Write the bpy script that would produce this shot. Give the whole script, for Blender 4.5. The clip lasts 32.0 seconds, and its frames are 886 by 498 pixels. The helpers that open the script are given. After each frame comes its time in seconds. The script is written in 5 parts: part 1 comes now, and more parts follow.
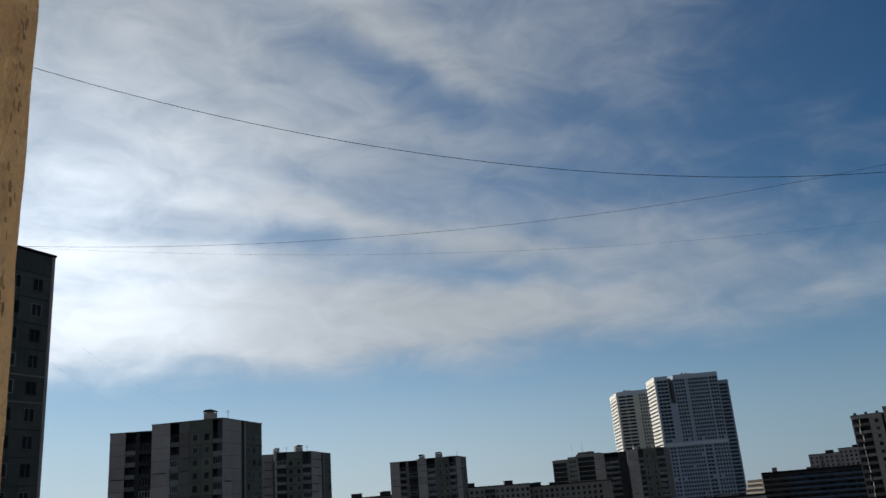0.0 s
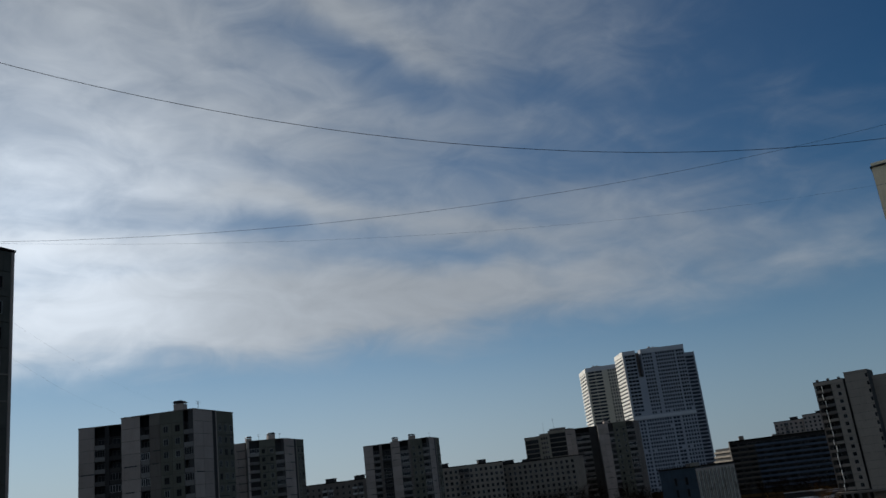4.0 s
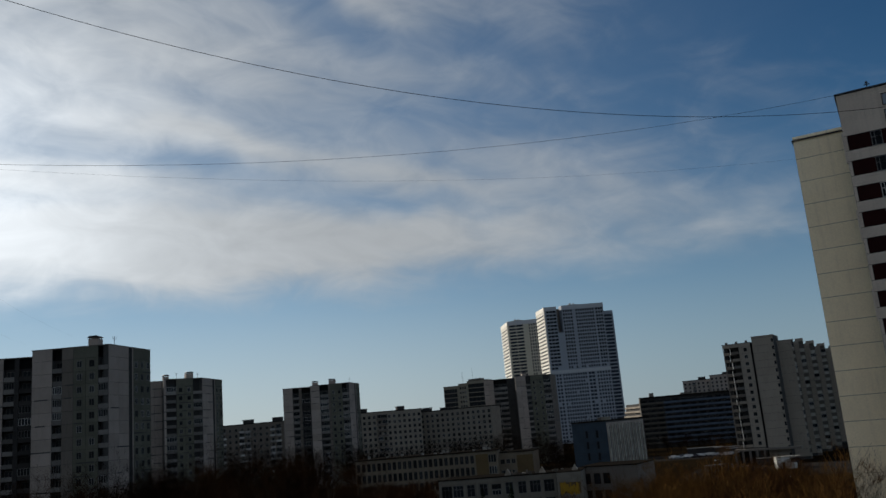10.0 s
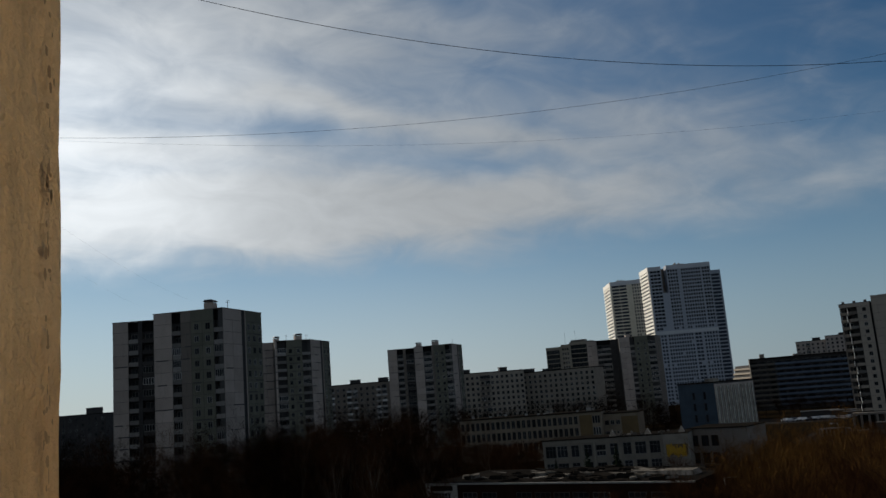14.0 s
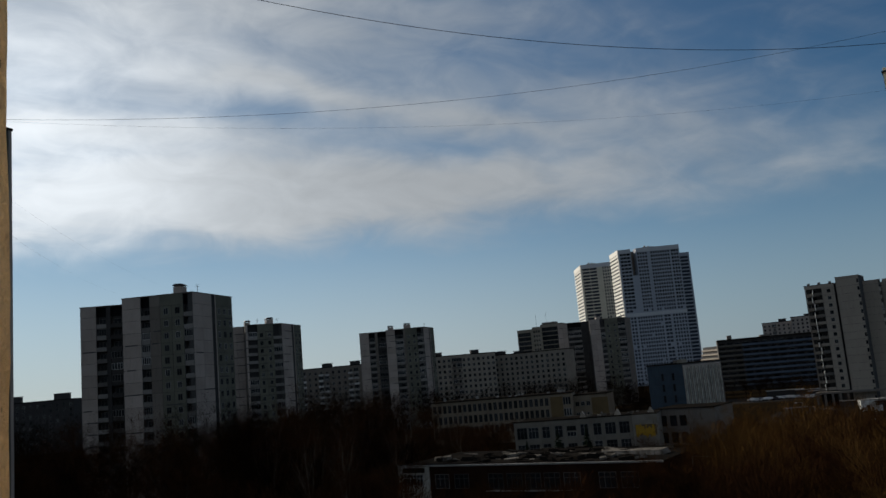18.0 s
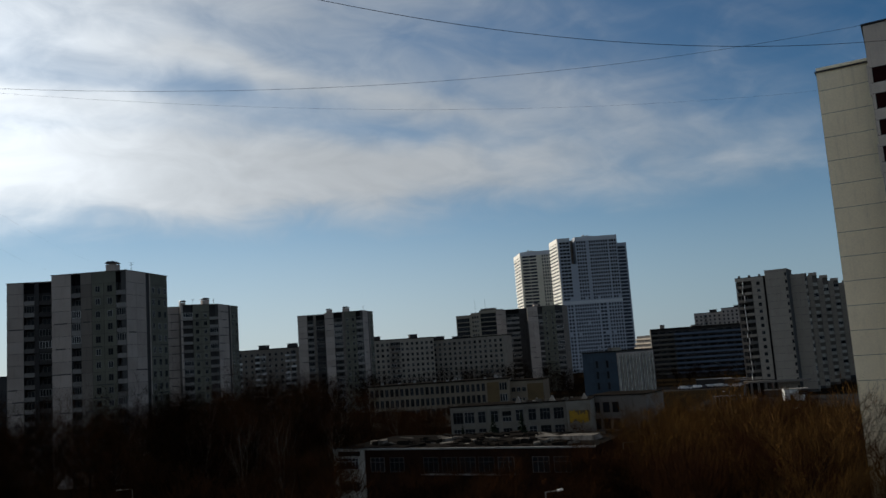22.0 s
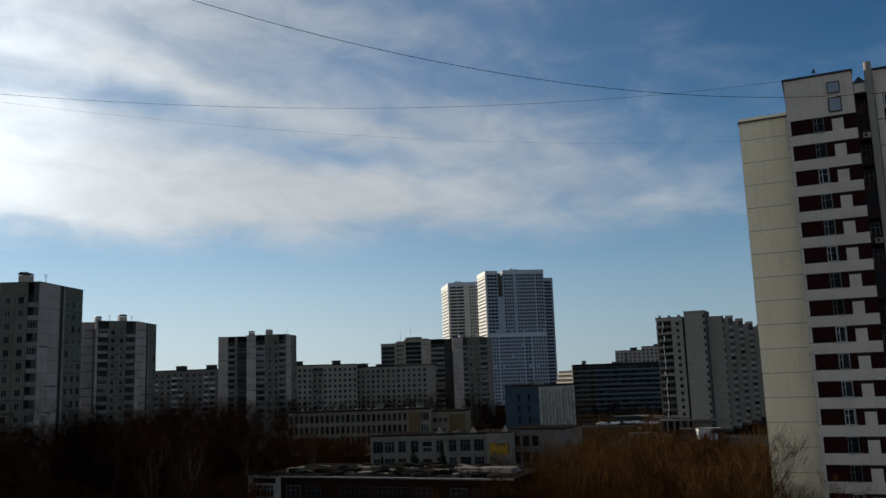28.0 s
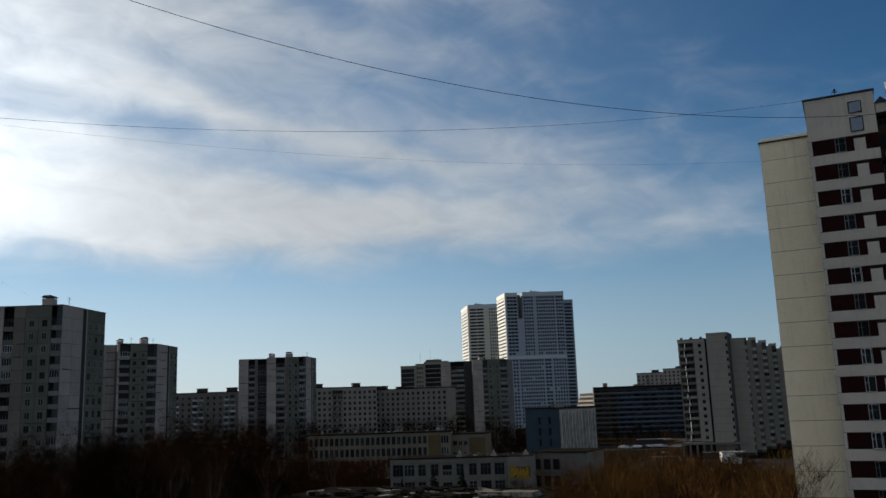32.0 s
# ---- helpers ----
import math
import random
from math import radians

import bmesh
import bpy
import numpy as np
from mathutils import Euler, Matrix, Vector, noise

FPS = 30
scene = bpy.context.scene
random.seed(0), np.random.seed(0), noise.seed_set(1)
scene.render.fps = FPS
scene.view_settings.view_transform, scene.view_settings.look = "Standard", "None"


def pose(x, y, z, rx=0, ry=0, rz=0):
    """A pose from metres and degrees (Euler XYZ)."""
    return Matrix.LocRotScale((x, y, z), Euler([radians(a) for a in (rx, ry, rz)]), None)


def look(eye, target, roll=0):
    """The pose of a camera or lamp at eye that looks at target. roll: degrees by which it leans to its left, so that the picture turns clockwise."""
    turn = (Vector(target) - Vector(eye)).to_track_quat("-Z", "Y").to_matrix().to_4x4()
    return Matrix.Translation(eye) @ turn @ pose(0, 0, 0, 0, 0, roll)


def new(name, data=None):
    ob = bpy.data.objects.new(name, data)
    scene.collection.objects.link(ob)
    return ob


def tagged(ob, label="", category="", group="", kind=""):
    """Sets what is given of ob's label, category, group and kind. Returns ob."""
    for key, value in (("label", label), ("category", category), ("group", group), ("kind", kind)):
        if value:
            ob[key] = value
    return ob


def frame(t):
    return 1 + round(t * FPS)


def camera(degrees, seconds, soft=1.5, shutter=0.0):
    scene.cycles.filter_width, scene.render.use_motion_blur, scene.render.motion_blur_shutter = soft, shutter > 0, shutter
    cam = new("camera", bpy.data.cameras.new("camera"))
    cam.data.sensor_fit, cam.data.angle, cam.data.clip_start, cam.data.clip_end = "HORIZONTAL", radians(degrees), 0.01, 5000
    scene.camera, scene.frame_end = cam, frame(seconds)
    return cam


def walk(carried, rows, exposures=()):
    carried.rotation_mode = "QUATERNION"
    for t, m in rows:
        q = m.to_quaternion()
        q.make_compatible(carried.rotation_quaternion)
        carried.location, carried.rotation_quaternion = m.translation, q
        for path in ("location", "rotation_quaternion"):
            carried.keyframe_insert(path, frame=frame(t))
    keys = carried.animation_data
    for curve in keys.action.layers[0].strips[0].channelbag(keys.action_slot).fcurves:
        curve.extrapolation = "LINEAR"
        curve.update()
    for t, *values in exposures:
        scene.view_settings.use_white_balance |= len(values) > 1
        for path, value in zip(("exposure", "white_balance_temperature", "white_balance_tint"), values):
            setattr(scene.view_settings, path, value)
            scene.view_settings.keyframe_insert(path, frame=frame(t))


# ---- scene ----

# ---- camera: held at an open window on the eighth floor, turning slowly ----
EYE = 22.0
cam = camera(56.0, 32.0)
walk(cam, [
    (0.0, pose(0.010, 0.0, EYE, 107.56, 4.39, 0.48)),
    (0.5, pose(-0.011, 0.0, EYE, 108.44, 3.67, 1.86)),
    (1.0, pose(0.001, 0.0, EYE, 108.70, 4.18, 0.28)),
    (1.5, pose(0.012, 0.0, EYE, 107.19, 4.53, -0.80)),
    (2.0, pose(0.020, 0.0, EYE, 106.46, 4.92, -0.79)),
    (2.5, pose(0.022, 0.0, EYE, 106.39, 5.25, -1.16)),
    (3.0, pose(0.023, 0.0, EYE, 105.98, 5.74, -1.57)),
    (3.5, pose(0.023, 0.0, EYE, 106.24, 6.36, -1.31)),
    (5.5, pose(0.020, 0.0, EYE, 105.75, 7.94, -1.85)),
    (6.0, pose(0.020, 0.0, EYE, 105.87, 8.44, -2.20)),
    (6.5, pose(0.020, 0.0, EYE, 106.00, 8.35, -2.32)),
    (7.0, pose(0.020, 0.0, EYE, 105.83, 8.30, -2.43)),
    (7.5, pose(0.020, 0.0, EYE, 104.59, 7.39, -2.98)),
    (8.0, pose(0.020, 0.0, EYE, 104.29, 7.18, -3.00)),
    (8.5, pose(0.017, 0.0, EYE, 104.02, 6.86, -3.11)),
    (9.0, pose(0.014, 0.0, EYE, 103.36, 5.67, -4.70)),
    (9.5, pose(0.011, 0.0, EYE, 102.83, 5.21, -5.96)),
    (10.0, pose(0.008, 0.0, EYE, 102.13, 4.83, -6.74)),
    (10.5, pose(0.004, 0.0, EYE, 101.02, 4.74, -5.18)),
    (11.0, pose(0.001, 0.0, EYE, 101.48, 5.93, -2.93)),
    (11.5, pose(-0.002, 0.0, EYE, 101.68, 6.00, -1.81)),
    (12.0, pose(-0.009, 0.0, EYE, 101.19, 5.50, -1.13)),
    (12.5, pose(-0.012, 0.0, EYE, 100.88, 5.64, -0.68)),
    (13.0, pose(-0.020, 0.0, EYE, 100.52, 4.84, -0.66)),
    (13.5, pose(-0.023, 0.0, EYE, 100.01, 4.30, -0.41)),
    (14.0, pose(-0.029, 0.0, EYE, 100.08, 4.50, 0.22)),
    (14.5, pose(-0.028, 0.0, EYE, 99.66, 4.12, -0.21)),
    (16.5, pose(-0.030, 0.0, EYE, 99.86, 5.21, 0.24)),
    (17.0, pose(-0.028, 0.0, EYE, 99.88, 5.13, 0.21)),
    (17.5, pose(-0.021, 0.0, EYE, 99.26, 4.66, -0.75)),
    (18.0, pose(-0.017, 0.0, EYE, 98.77, 4.93, -1.69)),
    (18.5, pose(-0.015, 0.0, EYE, 98.16, 5.20, -3.03)),
    (19.0, pose(-0.010, 0.0, EYE, 98.21, 5.49, -3.52)),
    (19.5, pose(-0.008, 0.0, EYE, 98.13, 5.51, -3.67)),
    (20.0, pose(-0.006, 0.0, EYE, 97.89, 5.47, -3.55)),
    (20.5, pose(-0.005, 0.0, EYE, 97.44, 5.45, -4.05)),
    (21.0, pose(-0.003, 0.0, EYE, 97.12, 5.56, -3.96)),
    (21.5, pose(-0.002, 0.0, EYE, 96.98, 5.22, -4.58)),
    (22.0, pose(0.000, 0.0, EYE, 97.39, 4.03, -5.92)),
    (22.5, pose(0.000, 0.0, EYE, 98.63, 1.56, -7.86)),
    (23.0, pose(0.000, 0.0, EYE, 102.61, -0.60, -9.20)),
    (23.5, pose(0.000, 0.0, EYE, 102.80, 0.10, -9.50)),
    (24.0, pose(0.000, 0.0, EYE, 102.18, -0.01, -10.45)),
    (24.5, pose(0.000, 0.0, EYE, 101.55, 0.10, -10.48)),
    (25.0, pose(0.000, 0.0, EYE, 101.09, 0.82, -10.19)),
    (25.5, pose(0.000, 0.0, EYE, 100.04, 1.45, -10.69)),
    (27.5, pose(0.000, 0.0, EYE, 99.28, 2.09, -10.98)),
    (28.0, pose(0.000, 0.0, EYE, 99.07, 1.97, -11.15)),
    (28.5, pose(0.000, 0.0, EYE, 99.23, 2.50, -10.83)),
    (29.0, pose(0.000, 0.0, EYE, 99.09, 2.42, -11.41)),
    (29.5, pose(0.000, 0.0, EYE, 99.02, 2.42, -11.51)),
    (30.0, pose(0.000, 0.0, EYE, 98.89, 2.48, -11.49)),
    (30.5, pose(0.000, 0.0, EYE, 99.59, 2.41, -10.69)),
    (31.0, pose(0.000, 0.0, EYE, 99.55, 2.36, -11.35)),
    (31.5, pose(0.000, 0.0, EYE, 100.06, 2.35, -10.50)),
    (32.0, pose(0.000, 0.0, EYE, 100.63, 1.94, -9.80)),
], exposures=[
    (0.0, -0.03, 6100, 10), (0.8, -0.36, 6000, 10), (3.0, -0.39, 6000, 10), (6.0, -0.38, 6050, 10), (7.0, -0.18, 6100, 10), (8.0, -0.14, 6200, 10), (9.0, -0.08, 6300, 10),
    (13.0, -0.18, 6450, 10), (17.0, -0.20, 6350, 10), (19.0, -0.18, 6300, 10), (21.0, -0.03, 6350, 10), (23.0, 0.06, 6250, 10),
    (25.0, 0.07, 6250, 10), (28.0, 0.27, 6350, 10), (32.0, 0.27, 6350, 10)])

# ---- sky, sun ----
SUN_AZ, SUN_EL = -38.0, 21.0      # degrees from +y towards +x, above the horizon


def towards(az, el=0.0):
    a, e = radians(az), radians(el)
    return Vector((math.sin(a) * math.cos(e), math.cos(a) * math.cos(e), math.sin(e)))


def spot(az, d, z=0.0):
    """A place d metres off on the ground plan, az degrees right of straight ahead."""
    return Vector((d * math.sin(radians(az)), d * math.cos(radians(az)), z))


class Nodes:
    """Short hand for building node trees."""

    def __init__(self, tree):
        self.tree = tree

    def add(self, kind, **props):
        n = self.tree.nodes.new(kind)
        for key, value in props.items():
            if key == "operation":
                n.operation = value
            elif key == "blend_type":
                n.blend_type = value
            elif key == "data_type":
                n.data_type = value
        return n

    def put(self, socket, value):
        if isinstance(value, bpy.types.NodeSocket):
            self.tree.links.new(value, socket)
        else:
            socket.default_value = value

    def math(self, op, a, b=0.0, c=0.0, clamp=False):
        n = self.add("ShaderNodeMath", operation=op)
        n.use_clamp = clamp
        for i, v in enumerate((a, b, c)):
            self.put(n.inputs[i], v)
        return n.outputs[0]

    def mix(self, fac, a, b, blend="MIX"):
        n = self.add("ShaderNodeMix", data_type="RGBA", blend_type=blend)
        self.put(n.inputs[0], fac)
        self.put(n.inputs[6], a)
        self.put(n.inputs[7], b)
        return n.outputs[2]

    def ramp(self, fac, lo, hi):
        n = self.add("ShaderNodeMapRange")
        n.interpolation_type = "SMOOTHSTEP"
        self.put(n.inputs[0], fac)
        n.inputs[1].default_value, n.inputs[2].default_value = lo, hi
        return n.outputs[0]

    def noise(self, vector, scale, detail=5.0, rough=0.55, distortion=0.0):
        n = self.add("ShaderNodeTexNoise")
        if vector is not None:
            self.put(n.inputs["Vector"], vector)
        n.inputs["Scale"].default_value, n.inputs["Detail"].default_value = scale, detail
        n.inputs["Roughness"].default_value, n.inputs["Distortion"].default_value = rough, distortion
        return n.outputs[0]


def build_world():
    world = bpy.data.worlds.new("sky")
    scene.world = world
    world.use_nodes = True
    tree = world.node_tree
    tree.nodes.clear()
    k = Nodes(tree)
    sky = tree.nodes.new("ShaderNodeTexSky")
    sky.sky_type, sky.sun_disc = "NISHITA", False
    sky.sun_elevation, sky.sun_rotation = radians(SUN_EL), radians(SUN_AZ)
    sky.altitude, sky.air_density, sky.dust_density, sky.ozone_density = 150.0, 1.0, 0.1, 3.0
    sep = k.add("ShaderNodeSeparateXYZ")
    way = k.add("ShaderNodeTexCoord").outputs["Generated"]
    k.put(sep.inputs[0], way)
    x, y, z = sep.outputs
    az = k.math("MULTIPLY", k.math("ARCTAN2", x, y), 57.2958)
    el = k.math("MULTIPLY", k.math("ARCSINE", z), 57.2958)
    # slow wandering of all cloud outlines
    drift = k.add("ShaderNodeTexNoise")
    k.put(drift.inputs["Vector"], way)
    drift.inputs["Scale"].default_value, drift.inputs["Detail"].default_value, drift.inputs["Roughness"].default_value = 7.0, 4.0, 0.55
    parts = k.add("ShaderNodeSeparateColor")
    k.put(parts.inputs[0], drift.outputs["Color"])
    az_true, el_true = az, el
    az = k.math("MULTIPLY_ADD", k.math("SUBTRACT", parts.outputs[0], 0.5), 7.0, az)
    el = k.math("MULTIPLY_ADD", k.math("SUBTRACT", parts.outputs[1], 0.5), 3.6, el)

    def lobe(a, e, wa, we, tilt=0.0):
        """A soft hump round one direction, wider along its tilted axis."""
        da, de = k.math("SUBTRACT", az, a), k.math("SUBTRACT", el, e)
        c, s = math.cos(radians(tilt)), math.sin(radians(tilt))
        u = k.math("ADD", k.math("MULTIPLY", da, c / wa), k.math("MULTIPLY", de, s / wa))
        v = k.math("ADD", k.math("MULTIPLY", da, -s / we), k.math("MULTIPLY", de, c / we))
        r2 = k.math("ADD", k.math("MULTIPLY", u, u), k.math("MULTIPLY", v, v))
        return k.math("EXPONENT", k.math("MULTIPLY", r2, -1.0))

    def total(*terms):
        out = 0.0
        for value, gain in terms:
            out = k.math("MULTIPLY_ADD", value, gain, out)
        return out

    # high thin cloud on a flat layer, drawn out into streaks
    zz = k.math("ADD", k.math("MAXIMUM", z, 0.0), 0.10)
    px, py = k.math("DIVIDE", x, zz), k.math("DIVIDE", y, zz)
    along, across = math.sin(radians(CLOUD_HEADING)), math.cos(radians(CLOUD_HEADING))
    flat = k.add("ShaderNodeCombineXYZ")
    k.put(flat.inputs[0], k.math("MULTIPLY_ADD", px, along * 0.48, k.math("MULTIPLY", py, across * 0.48)))
    k.put(flat.inputs[1], k.math("MULTIPLY_ADD", px, across * 1.15, k.math("MULTIPLY", py, -along * 1.15)))
    streak = k.noise(flat.outputs[0], 1.5, 4, 0.5, 0.5)
    fine = k.noise(flat.outputs[0], 4.2, 6, 0.56, 0.7)
    tall = k.add("ShaderNodeVectorMath", operation="MULTIPLY")
    k.put(tall.inputs[0], way)
    tall.inputs[1].default_value = (1.0, 1.0, 2.3)
    puff = k.noise(tall.outputs[0], 11.0, 6, 0.56, 0.7)
    body = total((k.math("SUBTRACT", streak, 0.5), 0.62), (k.math("SUBTRACT", fine, 0.5), 0.36), (k.math("SUBTRACT", puff, 0.5), 0.46))
    back = k.ramp(k.math("MULTIPLY_ADD", x, 0.80, k.math("MULTIPLY", y, -0.60)), 0.0, 0.9)      # thicker, front-lit unseen cloud, added to light walls that face the camera
    wide = k.math("MULTIPLY_ADD", k.ramp(az_true, -12.0, 40.0), -0.34, CLOUD_COVER)
    dimmed_rear = k.ramp(k.math("MULTIPLY_ADD", x, -0.7, k.math("MULTIPLY", y, -0.7)), 0.2, 0.9)      # unseen sky behind, thinned on the sun's side to dim facing walls
    cover = total((back, 0.32), (dimmed_rear, -0.24), (wide, 1.0), (k.ramp(az_true, 14.0, 36.0), -0.08), *[(lobe(*shape), gain) for shape, gain in CLOUD_BANKS + CLOUD_GAPS])
    low = k.ramp(total((el, 1.0), (puff, 2.2)), CLOUD_FOOT, CLOUD_FOOT + 3.2)
    dens = k.ramp(k.math("ADD", body, cover), 0.0, 1.0)
    veil = k.math("MULTIPLY_ADD", k.ramp(az_true, -10.0, 42.0), -0.17, 0.20)      # thin milky layer between the streaks
    dens = k.math("MULTIPLY_ADD", k.math("SUBTRACT", CLOUD_TOP, veil), dens, veil)
    dens = k.math("MULTIPLY", dens, low)
    near = lobe(SUN_AZ + 7, SUN_EL - 4, 24, 15)
    glow = lobe(SUN_AZ + 12, SUN_EL - 4, 13, 10)
    gain = total((near, CLOUD_NEAR), (glow, CLOUD_GLOW), (back, CLOUD_FILL))
    gain = k.math("ADD", gain, CLOUD_BASE)
    shade = k.math("MULTIPLY_ADD", puff, 0.45, 0.78)
    gain = k.math("MULTIPLY", gain, shade)
    white = k.add("ShaderNodeVectorMath", operation="SCALE")
    white.inputs[0].default_value = CLOUD_COLOUR
    k.put(white.inputs[3], gain)
    blue = k.add("ShaderNodeVectorMath", operation="MULTIPLY")
    k.put(blue.inputs[0], sky.outputs[0])
    blue.inputs[1].default_value = SKY_GAIN
    far_side = k.math("MULTIPLY", k.ramp(az_true, -14.0, 46.0), k.ramp(el_true, 0.0, 26.0))
    deep = k.mix(1.0, blue.outputs[0], k.mix(far_side, (1, 1, 1, 1), (0.27, 0.62, 0.80, 1)), "MULTIPLY")
    # pale haze low over the roofs
    up = k.math("DIVIDE", k.math("MAXIMUM", el_true, 0.0), 9.5)
    haze = k.math("MULTIPLY", k.math("EXPONENT", k.math("MULTIPLY", k.math("MULTIPLY", up, up), -1.0)), 0.72)
    tint = k.mix(k.ramp(az_true, -8.0, 32.0), (0.50, 0.535, 0.59, 1), (0.275, 0.335, 0.41, 1))
    pale = k.add("ShaderNodeVectorMath", operation="SCALE")
    k.put(pale.inputs[0], tint)
    k.put(pale.inputs[3], k.math("MULTIPLY_ADD", near, 0.45, 1.0))
    base = k.mix(haze, deep, pale.outputs[0])
    col = k.mix(dens, base, white.outputs[0])
    bg = k.add("ShaderNodeBackground")
    k.put(bg.inputs[0], col)
    bg.inputs[1].default_value = 1.0
    k.put(k.add("ShaderNodeOutputWorld").inputs[0], bg.outputs[0])


CLOUD_HEADING = 52
# direction, widths and tilt of the denser and of the thinner places
CLOUD_BANKS = [
    ((-20, 28, 13, 7, -15), 0.14), ((0, 31.5, 11, 1.4, -32), 0.30), ((12, 29, 9, 3.2, -20), 0.12), ((-9, 20.4, 6, 0.8, -10), 0.34),
    ((-22, 17.8, 9, 0.9, -2), 0.30), ((-17, 13.4, 17, 2.6, 0), 0.46), ((4, 12.6, 15, 2.1, -2), 0.42), ((5, 17.2, 9, 1.0, -11), 0.30),
    ((26, 13.0, 9, 1.4, -20), 0.16)]
CLOUD_GAPS = [
    ((-2, 29.6, 9, 1.7, -24), -0.32), ((11, 25.8, 7, 1.5, -15), -0.26), ((11, 21.0, 9, 1.9, -6), -0.26), ((-10, 18.4, 7, 0.8, -7), -0.26),
    ((5, 15.2, 9, 0.8, -6), -0.26), ((33, 25, 15, 8, 0), -0.22), ((-20, 15.9, 7, 0.6, 0), -0.16)]
CLOUD_FOOT, CLOUD_COVER, CLOUD_TOP = 9.4, 0.56, 0.95
CLOUD_BASE, CLOUD_NEAR, CLOUD_GLOW = 0.43, 0.25, 0.48
# extra brightness of the unseen cloud added behind the camera
CLOUD_FILL = 0.26
CLOUD_COLOUR = (0.935, 0.975, 0.995)
SKY_GAIN = (0.0395, 0.0570, 0.0615)
build_world()

sun = new("sun", bpy.data.lights.new("sun", "SUN"))
sun.data.energy, sun.data.angle, sun.data.color = 5.0, radians(1.5), (1.0, 0.9, 0.76)
sun.matrix_world = look(towards(SUN_AZ, SUN_EL) * 100, (0, 0, 0))

# ---- materials ----
def material(name, base, rough=0.8, second=None, scale=0.6, fine=14.0, amount=0.5, bump=0.15, metal=0.0,
             spec=0.15, per_piece=0.0, streaks=0.0, run=1.0):
    """A surface with two scales of wear, fine relief and, for pieces, a little difference from one to the next."""
    mat = bpy.data.materials.new(name)
    mat.use_nodes = True
    tree = mat.node_tree
    k = Nodes(tree)
    shader = tree.nodes["Principled BSDF"]
    place = k.add("ShaderNodeTexCoord").outputs["Object"]
    info = k.add("ShaderNodeObjectInfo")
    shift = k.add("ShaderNodeVectorMath", operation="ADD")
    k.put(shift.inputs[0], place)
    off = k.add("ShaderNodeVectorMath", operation="SCALE")
    k.put(off.inputs[0], info.outputs["Location"])
    off.inputs[3].default_value = 1.0
    k.put(shift.inputs[1], off.outputs[0])
    where = shift.outputs[0]
    big = k.ramp(k.noise(where, scale, 6, 0.6, 0.4), 0.35, 0.7)
    small = k.noise(where, fine, 5, 0.6)
    other = second or tuple(c * 0.6 for c in base)
    col = k.mix(k.math("MULTIPLY", big, amount), (*base, 1), (*other, 1))
    if streaks:
        stretch = k.add("ShaderNodeMapping")
        k.put(stretch.inputs["Vector"], where)
        stretch.inputs["Scale"].default_value = (1.6 * run, 1.6 * run, 0.12 * run)
        drips = k.ramp(k.noise(stretch.outputs[0], 1.3, 5, 0.6), 0.5, 0.75)
        col = k.mix(k.math("MULTIPLY", drips, streaks), col, (*[c * 0.45 for c in base], 1))
    tone = k.math("MULTIPLY_ADD", small, 0.36, 0.82)
    if per_piece:
        tone = k.math("MULTIPLY", tone, k.math("MULTIPLY_ADD", info.outputs["Random"], per_piece, 1 - per_piece / 2))
    scl = k.add("ShaderNodeVectorMath", operation="SCALE")
    k.put(scl.inputs[0], col)
    k.put(scl.inputs[3], tone)
    k.put(shader.inputs["Base Color"], scl.outputs[0])
    k.put(shader.inputs["Roughness"], k.math("MULTIPLY_ADD", small, 0.2, rough - 0.1, clamp=True))
    shader.inputs["Metallic"].default_value = metal
    shader.inputs["Specular IOR Level"].default_value = spec
    if bump:
        b = k.add("ShaderNodeBump")
        b.inputs["Strength"].default_value, b.inputs["Distance"].default_value = bump, 0.02
        k.put(b.inputs["Height"], small)
        k.put(shader.inputs["Normal"], b.outputs[0])
    return mat


concrete = material("grey_panel_concrete", (0.148, 0.130, 0.113), 0.9, (0.126, 0.113, 0.102), 0.25, 9, 0.7, per_piece=0.25, streaks=0.35)
concrete_pale = material("pale_panel_concrete", (0.31, 0.268, 0.24), 0.9, (0.24, 0.207, 0.187), 0.25, 9, 0.6, per_piece=0.2, streaks=0.3)
concrete_green = material("green_tinted_panel", (0.120, 0.120, 0.096), 0.9, (0.086, 0.086, 0.07), 0.3, 9, 0.6, per_piece=0.2, streaks=0.3)
# dark concrete; on cores and recessed strips the shade is put into it
concrete_dark_and_shade = material("dark_panel", (0.042, 0.041, 0.041), 0.9, (0.032, 0.031, 0.032), 0.3, 9, 0.6, per_piece=0.2, streaks=0.3)
concrete_blue = material("blue_panel", (0.042, 0.060, 0.080), 0.85, (0.031, 0.044, 0.059), 0.3, 9, 0.6, per_piece=0.1, streaks=0.3)
concrete_light = material("light_panel_concrete", (0.25, 0.222, 0.186), 0.9, (0.172, 0.152, 0.128), 0.25, 9, 0.6, per_piece=0.2, streaks=0.3)
concrete_navy = material("bluish_balcony_panel", (0.085, 0.112, 0.155), 0.85, (0.06, 0.08, 0.112), 0.3, 9, 0.6, per_piece=0.2)
frame_pvc = material("white_pvc", (0.62, 0.61, 0.59), 0.4, (0.5, 0.49, 0.47), 2, 20, 0.4, per_piece=0.2)
joint = material("joint_mastic", (0.06, 0.06, 0.06), 0.95, bump=0)
cream = material("cream_siding", (0.95, 0.83, 0.60), 0.7, (0.85, 0.735, 0.53), 0.35, 6, 0.5, per_piece=0.06, streaks=0.2)
